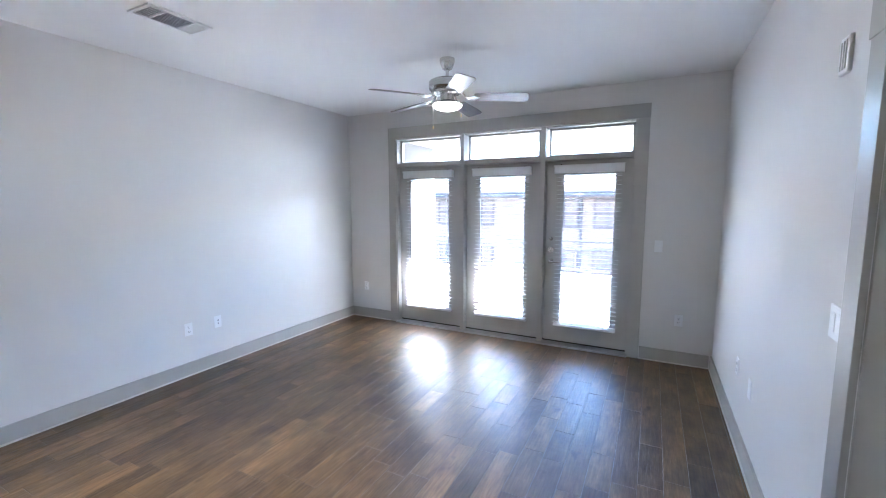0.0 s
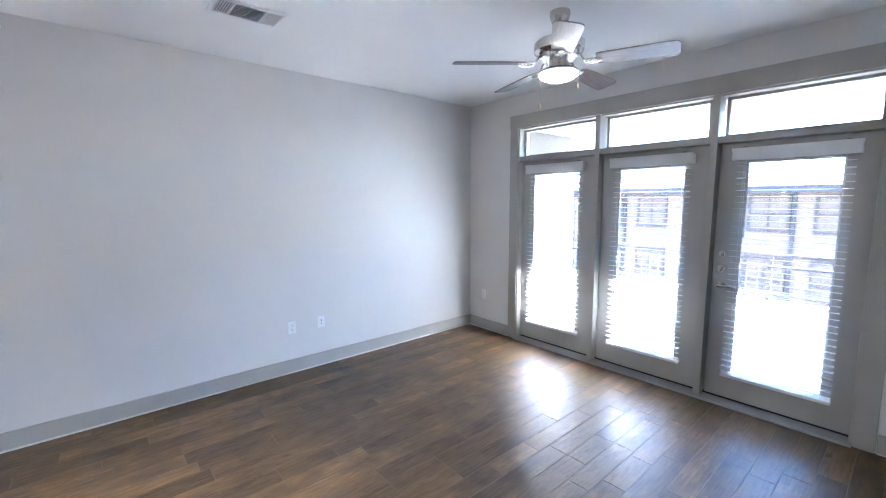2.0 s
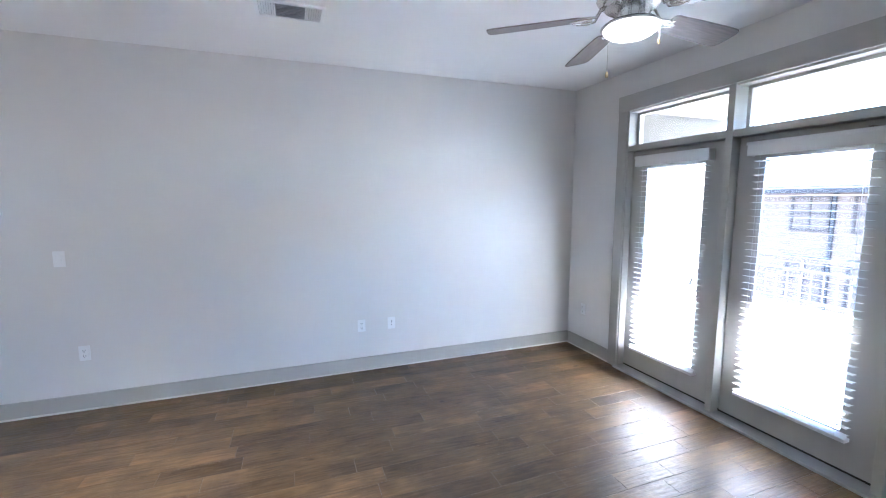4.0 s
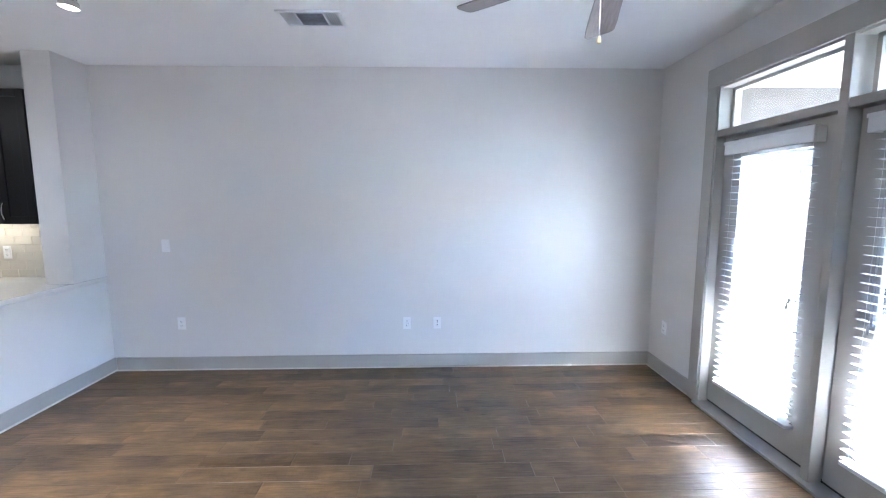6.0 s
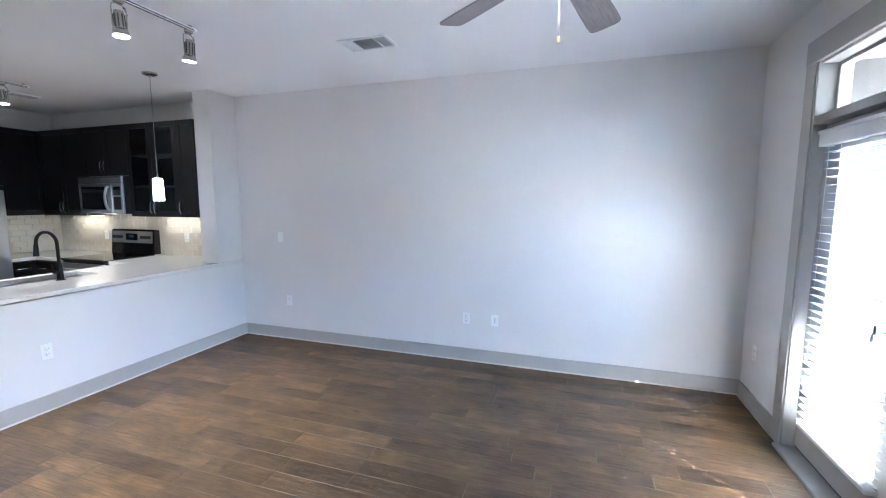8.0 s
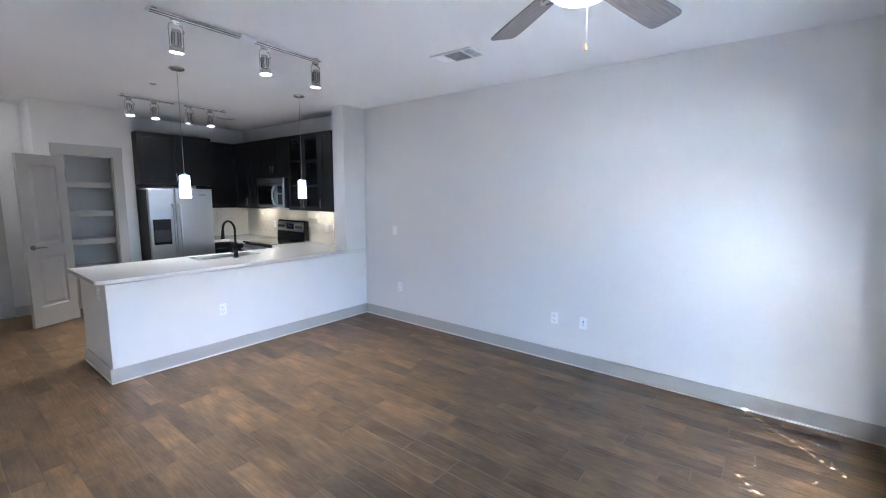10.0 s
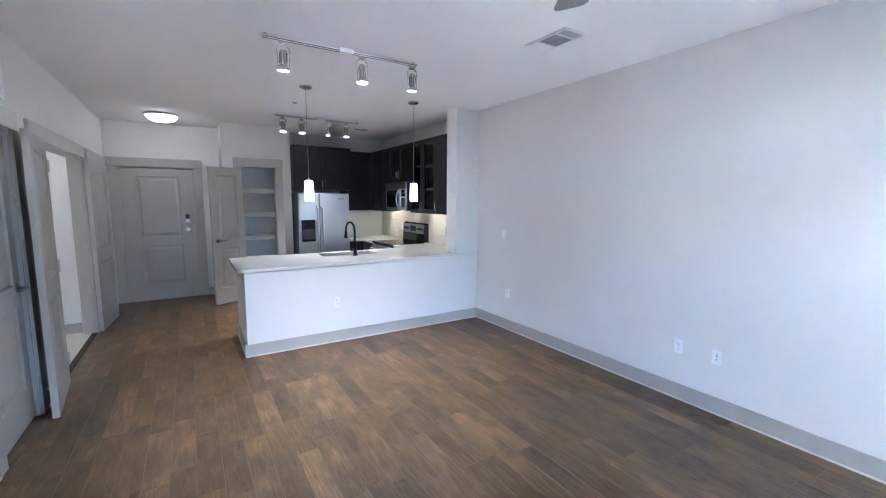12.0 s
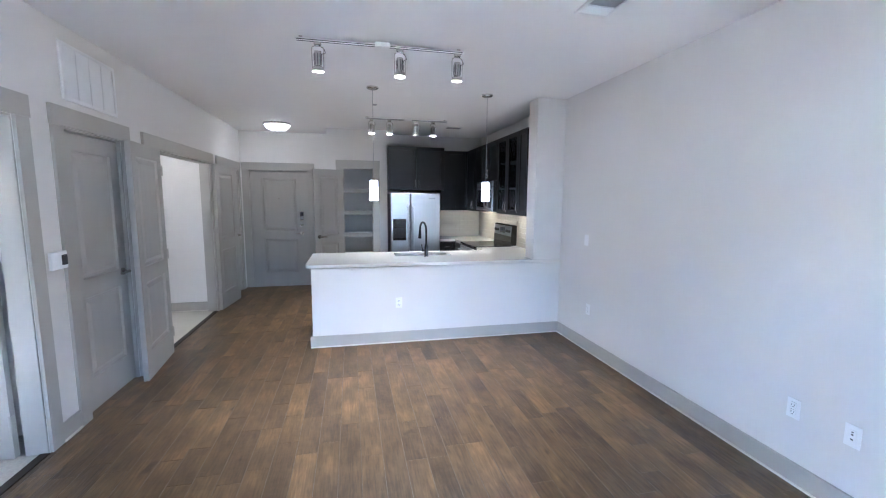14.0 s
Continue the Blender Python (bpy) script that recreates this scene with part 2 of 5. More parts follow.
# ---- mesh helpers ----
def box(bm, x0, y0, z0, x1, y1, z1, bevel=0.0):
    vs = [bm.verts.new(p) for p in ((x0, y0, z0), (x1, y0, z0), (x1, y1, z0), (x0, y1, z0), (x0, y0, z1), (x1, y0, z1), (x1, y1, z1), (x0, y1, z1))]
    fs = [bm.faces.new([vs[i] for i in f]) for f in ((3, 2, 1, 0), (4, 5, 6, 7), (0, 1, 5, 4), (1, 2, 6, 5), (2, 3, 7, 6), (3, 0, 4, 7))]
    if bevel:
        es = {e for f in fs for e in f.edges}
        bmesh.ops.bevel(bm, geom=list(es), offset=bevel, segments=2, profile=0.5, affect="EDGES")


def lathe(bm, profile, seg=32, at=(0, 0, 0)):
    """Turn a profile of (radius, height) round the upright axis through at."""
    rings = []
    for r, z in profile:
        if r < 1e-5:
            rings.append([bm.verts.new((at[0], at[1], at[2] + z))])
        else:
            rings.append([bm.verts.new((at[0] + r * math.cos(2 * math.pi * i / seg), at[1] + r * math.sin(2 * math.pi * i / seg), at[2] + z)) for i in range(seg)])
    for a, b in zip(rings, rings[1:]):
        for i in range(seg):
            j = (i + 1) % seg
            if len(a) == 1 and len(b) > 1:
                bm.faces.new((a[0], b[i], b[j]))
            elif len(b) == 1 and len(a) > 1:
                bm.faces.new((a[i], b[0], a[j]))
            elif len(a) > 1:
                bm.faces.new((a[i], b[i], b[j], a[j]))


def tube(bm, pts, r, seg=10):
    """A round rod along a line of points; r may be a list."""
    pts = [Vector(p) for p in pts]
    rs = r if isinstance(r, (list, tuple)) else [r] * len(pts)
    rings, side = [], None
    for i, p in enumerate(pts):
        d = (pts[min(i + 1, len(pts) - 1)] - pts[max(i - 1, 0)]).normalized()
        if side is None:
            side = d.cross(Vector((0, 0, 1)) if abs(d.z) < 0.9 else Vector((1, 0, 0))).normalized()
        side = (side - d * side.dot(d)).normalized()
        up = d.cross(side)
        rings.append([bm.verts.new(p + rs[i] * (math.cos(2 * math.pi * k / seg) * side + math.sin(2 * math.pi * k / seg) * up)) for k in range(seg)])
    for a, b in zip(rings, rings[1:]):
        for k in range(seg):
            bm.faces.new((a[k], a[(k + 1) % seg], b[(k + 1) % seg], b[k]))
    bm.faces.new(rings[0][::-1])
    bm.faces.new(rings[-1])


def part(name, bm, mat, parent=None, label="", smooth=False, at=None):
    me = bpy.data.meshes.new(name)
    bmesh.ops.recalc_face_normals(bm, faces=bm.faces)
    if smooth:
        for f in bm.faces:
            f.smooth = True
    bm.to_mesh(me)
    bm.free()
    if smooth:
        me.set_sharp_from_angle(angle=radians(35))
    me.materials.append(mat)
    ob = new(name, me)
    if parent:
        ob.parent = parent
    if at:
        ob.location = at
    if label:
        ob["label"] = label
    return ob


def boxes(name, mat, parent, *bs, bevel=0.0, label="", at=None):
    bm = bmesh.new()
    for b in bs:
        box(bm, *b, bevel=bevel)
    return part(name, bm, mat, parent, label, at=at)


def thing(name, m, label, category, group="", kind=""):
    ob = new(name)
    ob.empty_display_size = 0.1
    ob.matrix_basis = m
    return tagged(ob, label, category, group, kind)


def panel_wall(name, mat, flat, uv, holes, label):
    """A wall with thickness and openings through it. flat: ('x' or 'y', near, far); uv: u0, u1, z0, z1; holes: the same four numbers each."""
    axis, near, far = flat
    u0, u1, z0, z1 = uv
    us = sorted({u0, u1, *[h[0] for h in holes], *[h[1] for h in holes]})
    zs = sorted({z0, z1, *[h[2] for h in holes], *[h[3] for h in holes]})
    us, zs = [u for u in us if u0 <= u <= u1], [z for z in zs if z0 <= z <= z1]

    def solid(i, k):
        if not (0 <= i < len(us) - 1 and 0 <= k < len(zs) - 1):
            return False
        u, z = (us[i] + us[i + 1]) / 2, (zs[k] + zs[k + 1]) / 2
        return not any(h[0] < u < h[1] and h[2] < z < h[3] for h in holes)

    bm = bmesh.new()

    def v(u, d, z):
        return bm.verts.new((d, u, z) if axis == "x" else (u, d, z))

    for i in range(len(us) - 1):
        for k in range(len(zs) - 1):
            if not solid(i, k):
                continue
            a, b, c, d = us[i], us[i + 1], zs[k], zs[k + 1]
            for q in (near, far):
                bm.faces.new((v(a, q, c), v(b, q, c), v(b, q, d), v(a, q, d)))
            if not solid(i - 1, k):
                bm.faces.new((v(a, near, c), v(a, far, c), v(a, far, d), v(a, near, d)))
            if not solid(i + 1, k):
                bm.faces.new((v(b, near, c), v(b, far, c), v(b, far, d), v(b, near, d)))
            if not solid(i, k - 1):
                bm.faces.new((v(a, near, c), v(b, near, c), v(b, far, c), v(a, far, c)))
            if not solid(i, k + 1):
                bm.faces.new((v(a, near, d), v(b, near, d), v(b, far, d), v(a, far, d)))
    bmesh.ops.remove_doubles(bm, verts=bm.verts, dist=1e-5)
    return tagged(part(name, bm, mat), label, "wall", kind="structure")


# ---- rooms ----
WT = 0.12
panel_wall("wall_west", M_WALL, ("x", WX, WX - WT), (-4.2, NY + 0.2, 0, HC), [], "long plain off-white painted wall with orange-peel texture")
UX0, UX1, UZ = -2.835, -0.015, 2.40
panel_wall("wall_north", M_WALL, ("y", NY, NY + 0.16), (WX, 4.4, 0, HC), [(UX0, UX1, 0.0, UZ), (3.3, 3.9, 0.9, 2.1)], "off-white painted wall round the balcony doors")
BED, CLO, LAU, THR = (1.005, 1.57), (-0.138, 0.597), (-2.35, -0.66), (-3.78, -2.735)
DH = 2.07
panel_wall("wall_east", M_WALL, ("x", EX, EX + WT), (SY, NY, 0, HC), [(a, b, 0, DH) for a, b in (BED, CLO, LAU, THR)], "off-white painted wall with a row of doorways")
ENT = (-0.405, 0.59)
panel_wall("wall_entry", M_WALL, ("y", SY, SY - WT), (-1.90, 4.4, 0, HC), [(*ENT, 0, 2.09)], "off-white painted wall round the entry door")
panel_wall("wall_return", M_WALL, ("x", -0.77, -0.87), (SY, TY, 0, HC), [], "short off-white wall between entry and pantry")
PAN = (-1.53, -1.03)
panel_wall("wall_pantry", M_WALL, ("y", TY, TY - 0.10), (-1.77, -0.87, 0, HC), [(*PAN, 0, 2.11)], "off-white wall with the pantry doorway")
panel_wall("wall_alcove", M_WALL, ("x", -1.77, -1.67), (SY, TY - 0.10, 0, HC), [], "off-white wall beside the refrigerator")
panel_wall("wall_kitchen", M_WALL, ("y", KY, KY - WT), (WX, -1.77, 0, HC), [], "off-white kitchen back wall above the tiles")
# unseen walls added behind the entry door to stop light through its gaps
panel_wall("wall_light_block", M_WALL, ("y", SY - 1.4, SY - 1.5), (-1.90, 2.0, 0, HC), [], "unseen wall added outside the entry to block light")
tagged(boxes("wall_light_block_box", M_WALL, None, (-1.90, SY - 1.4, -0.1, -1.80, SY - WT, HC), (1.9, SY - 1.4, -0.1, 2.0, SY - WT, HC), (-1.9, SY - 1.5, HC, 2.0, SY - WT, HC + 0.1), (-1.9, SY - 1.5, -0.12, 2.0, SY - WT, -0.01)), "unseen box added outside the entry to block light", "wall", kind="structure")
panel_wall("wall_laundry_south", M_WALL, ("y", -2.42, -2.52), (EX + WT, 3.0, 0, HC), [], "plain white laundry wall")
panel_wall("wall_laundry_north", M_WALL, ("y", -0.45, -0.35), (EX + WT, 3.0, 0, HC), [], "plain white laundry wall")
panel_wall("wall_laundry_back", M_WALL, ("x", 2.5, 2.6), (-2.42, -0.45, 0, HC), [], "plain white laundry wall")
panel_wall("wall_bedroom_south", M_WALL, ("y", 0.75, 0.65), (EX + WT, 4.4, 0, HC), [], "plain white bedroom wall")
panel_wall("wall_far_east", M_WALL, ("x", 4.4, 4.5), (SY - WT, NY + 0.16, 0, HC), [], "plain white bedroom wall")

# pony wall of the peninsula and the column that stands on it
tagged(boxes("wall_peninsula", M_WALL, None, (WX, -0.70, 0, PE, PY, 0.86), (PE - 0.10, -1.42, 0, PE, -0.70, 0.86)), "white painted half wall under the breakfast counter", "wall", kind="structure")
tagged(boxes("wall_column", M_WALL, None, (WX, -0.80, TOP, -3.25, PY, HC)), "white square column rising from the counter to the ceiling", "column", kind="structure")
tagged(boxes("ceiling", M_CEIL, None, (WX - WT, SY - WT, HC, 4.5, NY + 0.16, HC + 0.2)), "flat white painted ceiling", "ceiling", kind="structure")


def baseboard(name, flat, u0, u1, sign):
    """A taupe board along a wall with a thin pale shoe bead. flat: ('x' or 'y', wall face); sign: the side of the room."""
    axis, w = flat
    a = sorted((w, w + 0.016 * sign))
    s = sorted((w, w + 0.024 * sign))
    if axis == "x":
        ob = boxes(name, M_TRIM, None, (a[0], u0, 0.012, a[1], u1, 0.128), bevel=0.003)
        boxes("shoe_bead", M_SHOE, ob, (s[0], u0, 0.0, s[1], u1, 0.0115), bevel=0.003, label="pale caulked shoe bead")
    else:
        ob = boxes(name, M_TRIM, None, (u0, a[0], 0.012, u1, a[1], 0.128), bevel=0.003)
        boxes("shoe_bead", M_SHOE, ob, (u0, s[0], 0.0, u1, s[1], 0.0115), bevel=0.003, label="pale caulked shoe bead")
    return tagged(ob, "taupe painted baseboard with a pale shoe bead", "baseboard", kind="structure")


baseboard("baseboard", ("x", WX), PY + 0.026, NY, 1)
baseboard("baseboard", ("y", NY), WX + 0.026, UX0 - 0.11, -1)
baseboard("baseboard", ("y", NY), UX1 + 0.11, EX - 0.026, -1)
baseboard("baseboard", ("x", EX), BED[1] + 0.11, NY, -1)
baseboard("baseboard", ("x", EX), CLO[1] + 0.11, BED[0] - 0.11, -1)
baseboard("baseboard", ("x", EX), LAU[1] + 0.168, CLO[0] - 0.11, -1)
baseboard("baseboard", ("x", EX), THR[1] + 0.11, LAU[0] - 0.11, -1)
baseboard("baseboard", ("x", EX), SY + 0.026, THR[0] - 0.11, -1)
baseboard("baseboard", ("y", PY), WX + 0.001, PE + 0.024, 1)
baseboard("baseboard", ("x", PE), -1.42, PY - 0.001, 1)
baseboard("baseboard", ("y", SY), -0.77 + 0.026, ENT[0] - 0.11, 1)
baseboard("baseboard", ("x", -0.77), SY, TY, 1)
baseboard("baseboard", ("y", TY), -0.91, -0.79, 1)
baseboard("baseboard", ("y", TY), -1.77, -1.645, 1)
baseboard("baseboard", ("y", -2.42), EX + WT + 0.02, 2.5, 1)


def casing(name, flat, u0, u1, top, sign, side=0.108, head=0.13, deep=0.02, jamb=WT, far_side=None):
    """Flat boards round an opening and the lining inside it."""
    axis, w = flat
    ob = new(name)
    tagged(ob, "flat taupe painted door casing", "door casing", kind="structure")
    f = sorted((w, w + deep * sign))
    far = far_side or side

    def put(nm, a, b, z0, z1, d=f):
        bx = (d[0], a, z0, d[1], b, z1) if axis == "x" else (a, d[0], z0, b, d[1], z1)
        boxes(nm, M_TRIM, ob, bx, bevel=0.002)

    put("side_board", u0 - side, u0, 0.0, top)
    put("side_board", u1, u1 + far, 0.0, top)
    put("head_board", u0 - side - 0.006, u1 + far + 0.006, top, top + head, sorted((w, w + (deep + 0.004) * sign)))
    if jamb:
        j = sorted((w - 0.001 * sign, w - (jamb + 0.001) * sign))
        put("jamb_lining", u0, u0 + 0.014, 0.0, top - 0.014, j)
        put("jamb_lining", u1 - 0.014, u1, 0.0, top - 0.014, j)
        put("head_lining", u0, u1, top - 0.014, top, j)
    return ob


for nm, (a, b) in (("trim_bedroom", BED), ("trim_closet", CLO), ("trim_laundry", LAU), ("trim_utility", THR)):
    casing(nm, ("x", EX), a, b, DH, -1, far_side=0.165 if nm == "trim_laundry" else None)
casing("trim_entry", ("y", SY), *ENT, 2.09, 1)
casing("trim_pantry", ("y", TY), *PAN, 2.11, 1, jamb=0.10)


# ---- doors ----
def lever(parent, x, y, z, sign, way, mat=M_NICKEL):
    """A lever with its round rose; sign: the side of the door it is on (along y), way: the lever's direction along x."""
    bm = bmesh.new()
    tube(bm, [(x, y, z), (x, y + 0.012 * sign, z)], 0.030, 24)
    tube(bm, [(x, y + 0.012 * sign, z), (x, y + 0.05 * sign, z)], 0.011, 16)
    tube(bm, [(x - 0.01 * way, y + 0.05 * sign, z), (x + 0.05 * way, y + 0.054 * sign, z + 0.002), (x + 0.115 * way, y + 0.046 * sign, z - 0.004)], [0.012, 0.010, 0.007], 14)
    return part("handle", bm, mat, parent, "lever handle with a round rose", True)


def leaf(name, m, w, h, label, handle_x=None, hinge_x=None, t=0.042, split=0.92, group="", kind="structure", handle_mat=M_NICKEL, stile=0.115, hinge_side=1):
    """A two-panel door. Local x runs along its width from the hinge, y through it, z up."""
    ob = thing(name, m, label, "door", group, kind)
    h2 = t / 2
    rails = ((0.0, 0.24), (split - 0.07, split + 0.07), (h - 0.12, h))
    bs = [(0, -h2, 0, stile, h2, h), (w - stile, -h2, 0, w, h2, h)]
    bs += [(stile, -h2, a, w - stile, h2, b) for a, b in rails]
    boxes("slab", M_DOOR, ob, *bs)
    for z0, z1 in ((rails[0][1], rails[1][0]), (rails[1][1], rails[2][0])):
        bm = bmesh.new()
        for s in (-1, 1):
            loops = []
            for ins, d in ((0.0, h2 - 0.001), (0.010, h2 - 0.015), (0.026, h2 - 0.015), (0.058, h2 - 0.002)):
                loops.append([bm.verts.new(p) for p in ((stile + ins, s * d, z0 + ins), (w - stile - ins, s * d, z0 + ins), (w - stile - ins, s * d, z1 - ins), (stile + ins, s * d, z1 - ins))])
            for p, q in zip(loops, loops[1:]):
                for i in range(4):
                    bm.faces.new((p[i], p[(i + 1) % 4], q[(i + 1) % 4], q[i]))
            bm.faces.new(loops[-1])
        part("panel", bm, M_DOOR, ob)
    if handle_x is not None:
        way = -1 if handle_x > w / 2 else 1
        for s in (-1, 1):
            lever(ob, handle_x, s * h2, 0.965, s, way, handle_mat)
    if hinge_x is not None:
        for z in (0.22, h / 2, h - 0.2):
            bm = bmesh.new()
            y = hinge_side * (h2 + 0.004)
            tube(bm, [(hinge_x, y, z - 0.05), (hinge_x, y, z + 0.05)], 0.008, 10)
            box(bm, hinge_x - 0.004, min(y, y - 0.03 * hinge_side), z - 0.05, hinge_x, max(y, y - 0.03 * hinge_side), z + 0.05)
            part("hinge", bm, M_TRIM, ob)
    return ob


def stand(x, y, ang, z=0.012):
    return pose(x, y, z, 0, 0, ang)


# closed closet door, open laundry pair, closed utility door, open bedroom and pantry doors
leaf("door_1", stand(EX + 0.048, CLO[1] - 0.016, -90), CLO[1] - CLO[0] - 0.032, 2.035, "closed taupe two-panel closet door", handle_x=0.635, hinge_x=-0.002, hinge_side=-1)
a1 = math.degrees(math.atan2(0.72, -0.075))
leaf("door_2", stand(EX - 0.040, LAU[1] - 0.05, a1), 0.73, 2.05, "taupe two-panel laundry door standing open against the wall", handle_x=None, hinge_x=-0.004)
leaf("door_3", stand(EX - 0.046, LAU[0] - 0.012, -95.0), 0.735, 2.05, "taupe two-panel laundry door standing open against the wall", handle_x=None, hinge_x=-0.004)
leaf("door_4", stand(EX + 0.03, THR[1] - 0.016, -90), THR[1] - THR[0] - 0.032, 2.035, "closed taupe two-panel utility door", handle_x=0.86)
leaf("door_5", stand(EX + WT + 0.03, BED[0] + 0.03, 2), 0.64, 2.035, "white-lit two-panel bedroom door standing open", handle_x=0.57, hinge_x=0.0)
leaf("door_6", stand(PAN[1] + 0.012, TY + 0.028, 26), 0.50, 2.06, "taupe two-panel pantry door standing open", handle_x=0.43, hinge_x=0.0, stile=0.095)

entry = leaf("door_7", stand(ENT[1] - 0.016, SY - 0.045, 180), ENT[1] - ENT[0] - 0.032, 2.055, "closed greyish taupe two-panel entry door", handle_x=None, stile=0.20, split=0.92)
lever(entry, 0.845, -0.021, 0.95, -1, -1)
bm = bmesh.new()
tube(bm, [(0.845, -0.021, 1.10), (0.845, -0.036, 1.10)], 0.030, 24)
box(bm, 0.839, -0.055, 1.085, 0.851, -0.036, 1.115, 0.003)
part("thumb_turn", bm, M_NICKEL, entry, "nickel deadbolt turn", True)
lock = boxes("keypad_lock", M_NICKEL, entry, (0.815, -0.046, 1.195, 0.885, -0.021, 1.345), bevel=0.012, label="nickel keypad lock")
boxes("keypad_face", M_BLACKGLASS, lock, (0.822, -0.050, 1.265, 0.878, -0.045, 1.338), bevel=0.002)
bm = bmesh.new()
tube(bm, [(0.85, -0.045, 1.232), (0.85, -0.054, 1.232)], 0.021, 20)
part("turn_knob", bm, M_NICKEL, lock, "", True)
bm = bmesh.new()
tube(bm, [(0.465, -0.021, 1.58), (0.465, -0.027, 1.58)], 0.009, 12)
part("peephole", bm, M_NICKEL, entry, "small nickel peephole", True)
boxes("threshold", M_ALU, None, (ENT[0] + 0.015, SY - 0.10, 0.0, ENT[1] - 0.015, SY + 0.01, 0.014), bevel=0.004)
tagged(bpy.data.objects["threshold"], "low metal threshold under the entry door", "threshold", kind="structure")
tagged(boxes("door_stop", M_NICKEL, None, (-0.767, -3.42, 0.05, -0.70, -3.405, 0.065), bevel=0.004), "short metal door stop on the baseboard", "door stop")

# ---- balcony doors with transoms ----
unit = thing("window_1", pose(0, 0, 0), "taupe framed triple balcony door unit with clear transoms", "window", kind="structure")
FY0, FY1 = NY - 0.002, NY + 0.14
bays = ((-2.835, -1.92), (-1.87, -0.96), (-0.91, -0.015))
boxes("casing_board", M_TRIM, unit, (UX0 - 0.105, NY - 0.022, 0, UX0 + 0.004, NY - 0.0025, UZ), bevel=0.002)
boxes("casing_board", M_TRIM, unit, (UX1 - 0.004, NY - 0.022, 0, UX1 + 0.105, NY - 0.0025, UZ), bevel=0.002)
boxes("casing_head", M_TRIM, unit, (UX0 - 0.108, NY - 0.025, UZ - 0.004, UX1 + 0.108, NY - 0.0025, UZ + 0.135), bevel=0.002)
for x0, x1 in ((UX0 + 0.001, UX0 + 0.02), (-1.92, -1.87), (-0.96, -0.91), (UX1 - 0.02, UX1 - 0.001)):
    boxes("mullion", M_TRIM, unit, (x0, FY0 - 0.012, 0, x1, FY1, UZ - 0.001), bevel=0.003)
for x0, x1 in bays:
    boxes("transom_bar", M_TRIM, unit, (x0 + 0.001, FY0 - 0.008, 2.035, x1 - 0.001, FY1, 2.085), bevel=0.003)
    boxes("door_stop", M_TRIM, unit, (x0 + 0.001, NY + 0.103, 0.023, x0 + 0.034, FY1 - 0.002, 2.034), (x1 - 0.034, NY + 0.103, 0.023, x1 - 0.001, FY1 - 0.002, 2.034), (x0 + 0.034, NY + 0.103, 2.0, x1 - 0.034, FY1 - 0.002, 2.034))
    boxes("head_lining", M_TRIM, unit, (x0 + 0.001, FY0, UZ - 0.018, x1 - 0.001, FY1, UZ - 0.001), bevel=0.002)
    fr = boxes("transom_frame", M_TRIM, unit, (x0 + 0.02, FY1 - 0.06, 2.086, x0 + 0.045, FY1 - 0.01, UZ - 0.018), (x1 - 0.045, FY1 - 0.06, 2.086, x1 - 0.02, FY1 - 0.01, UZ - 0.018),
               (x0 + 0.02, FY1 - 0.06, 2.086, x1 - 0.02, FY1 - 0.01, 2.105), (x0 + 0.02, FY1 - 0.06, UZ - 0.04, x1 - 0.02, FY1 - 0.01, UZ - 0.0185))
    pane = boxes("pane", M_GLASS, fr, (x0 + 0.04, FY1 - 0.038, 2.10, x1 - 0.04, FY1 - 0.034, UZ - 0.035))
    pane.visible_shadow = False
boxes("sill_plate", M_ALU, unit, (UX0 + 0.001, NY - 0.055, 0.001, UX1 - 0.001, FY1 + 0.02, 0.022), bevel=0.004, label="grey metal sill plate")
boxes("sill_gap", M_DARK, unit, (UX0 + 0.02, NY + 0.062, 0.022, UX1 - 0.02, NY + 0.10, 0.042), label="black weatherstrip")

LITE = 0.155     # stile width round the glass
for i, (x0, x1) in enumerate(bays):
    a, b = x0 + 0.012, x1 - 0.012
    d = thing("door_%d" % (8 + i), pose(a, NY + 0.055, 0.040), "taupe glazed balcony door with a full glass lite" + (", lever and deadbolts" if i == 2 else ""), "door", kind="structure")
    w, h, t = b - a, 1.99, 0.045
    boxes("slab", M_DOOR, d, (0, 0, 0, LITE, t, h), (w - LITE, 0, 0, w, t, h), (LITE, 0, 0, w - LITE, t, 0.205), (LITE, 0, h - 0.13, w - LITE, t, h))
    boxes("glazing_bead", M_DOOR, d, (LITE, 0.0005, 0.205, LITE + 0.02, 0.012, h - 0.13), (w - LITE - 0.02, 0.0005, 0.205, w - LITE, 0.012, h - 0.13),
          (LITE + 0.02, 0.0005, 0.205, w - LITE - 0.02, 0.012, 0.225), (LITE + 0.02, 0.0005, h - 0.15, w - LITE - 0.02, 0.012, h - 0.13))
    p = boxes("pane", M_GLASS, d, (LITE + 0.002, 0.020, 0.207, w - LITE - 0.002, 0.025, h - 0.132))
    p.visible_shadow = False
    if i == 2:
        lever(d, 0.062, 0.0, 0.90, -1, 1)
        for z, r in ((1.03, 0.032), (1.15, 0.022)):
            bm = bmesh.new()
            tube(bm, [(0.062, 0, z), (0.062, -0.014, z)], r, 24)
            box(bm, 0.056, -0.03, z - 0.014, 0.068, -0.012, z + 0.014, 0.003)
            part("deadbolt", bm, M_NICKEL, d, "nickel deadbolt turn", True)
        for z in (0.95, 1.03):
            boxes("strike_plate", M_NICKEL, d, (-0.006, 0.01, z - 0.03, 0.001, 0.03, z + 0.03))


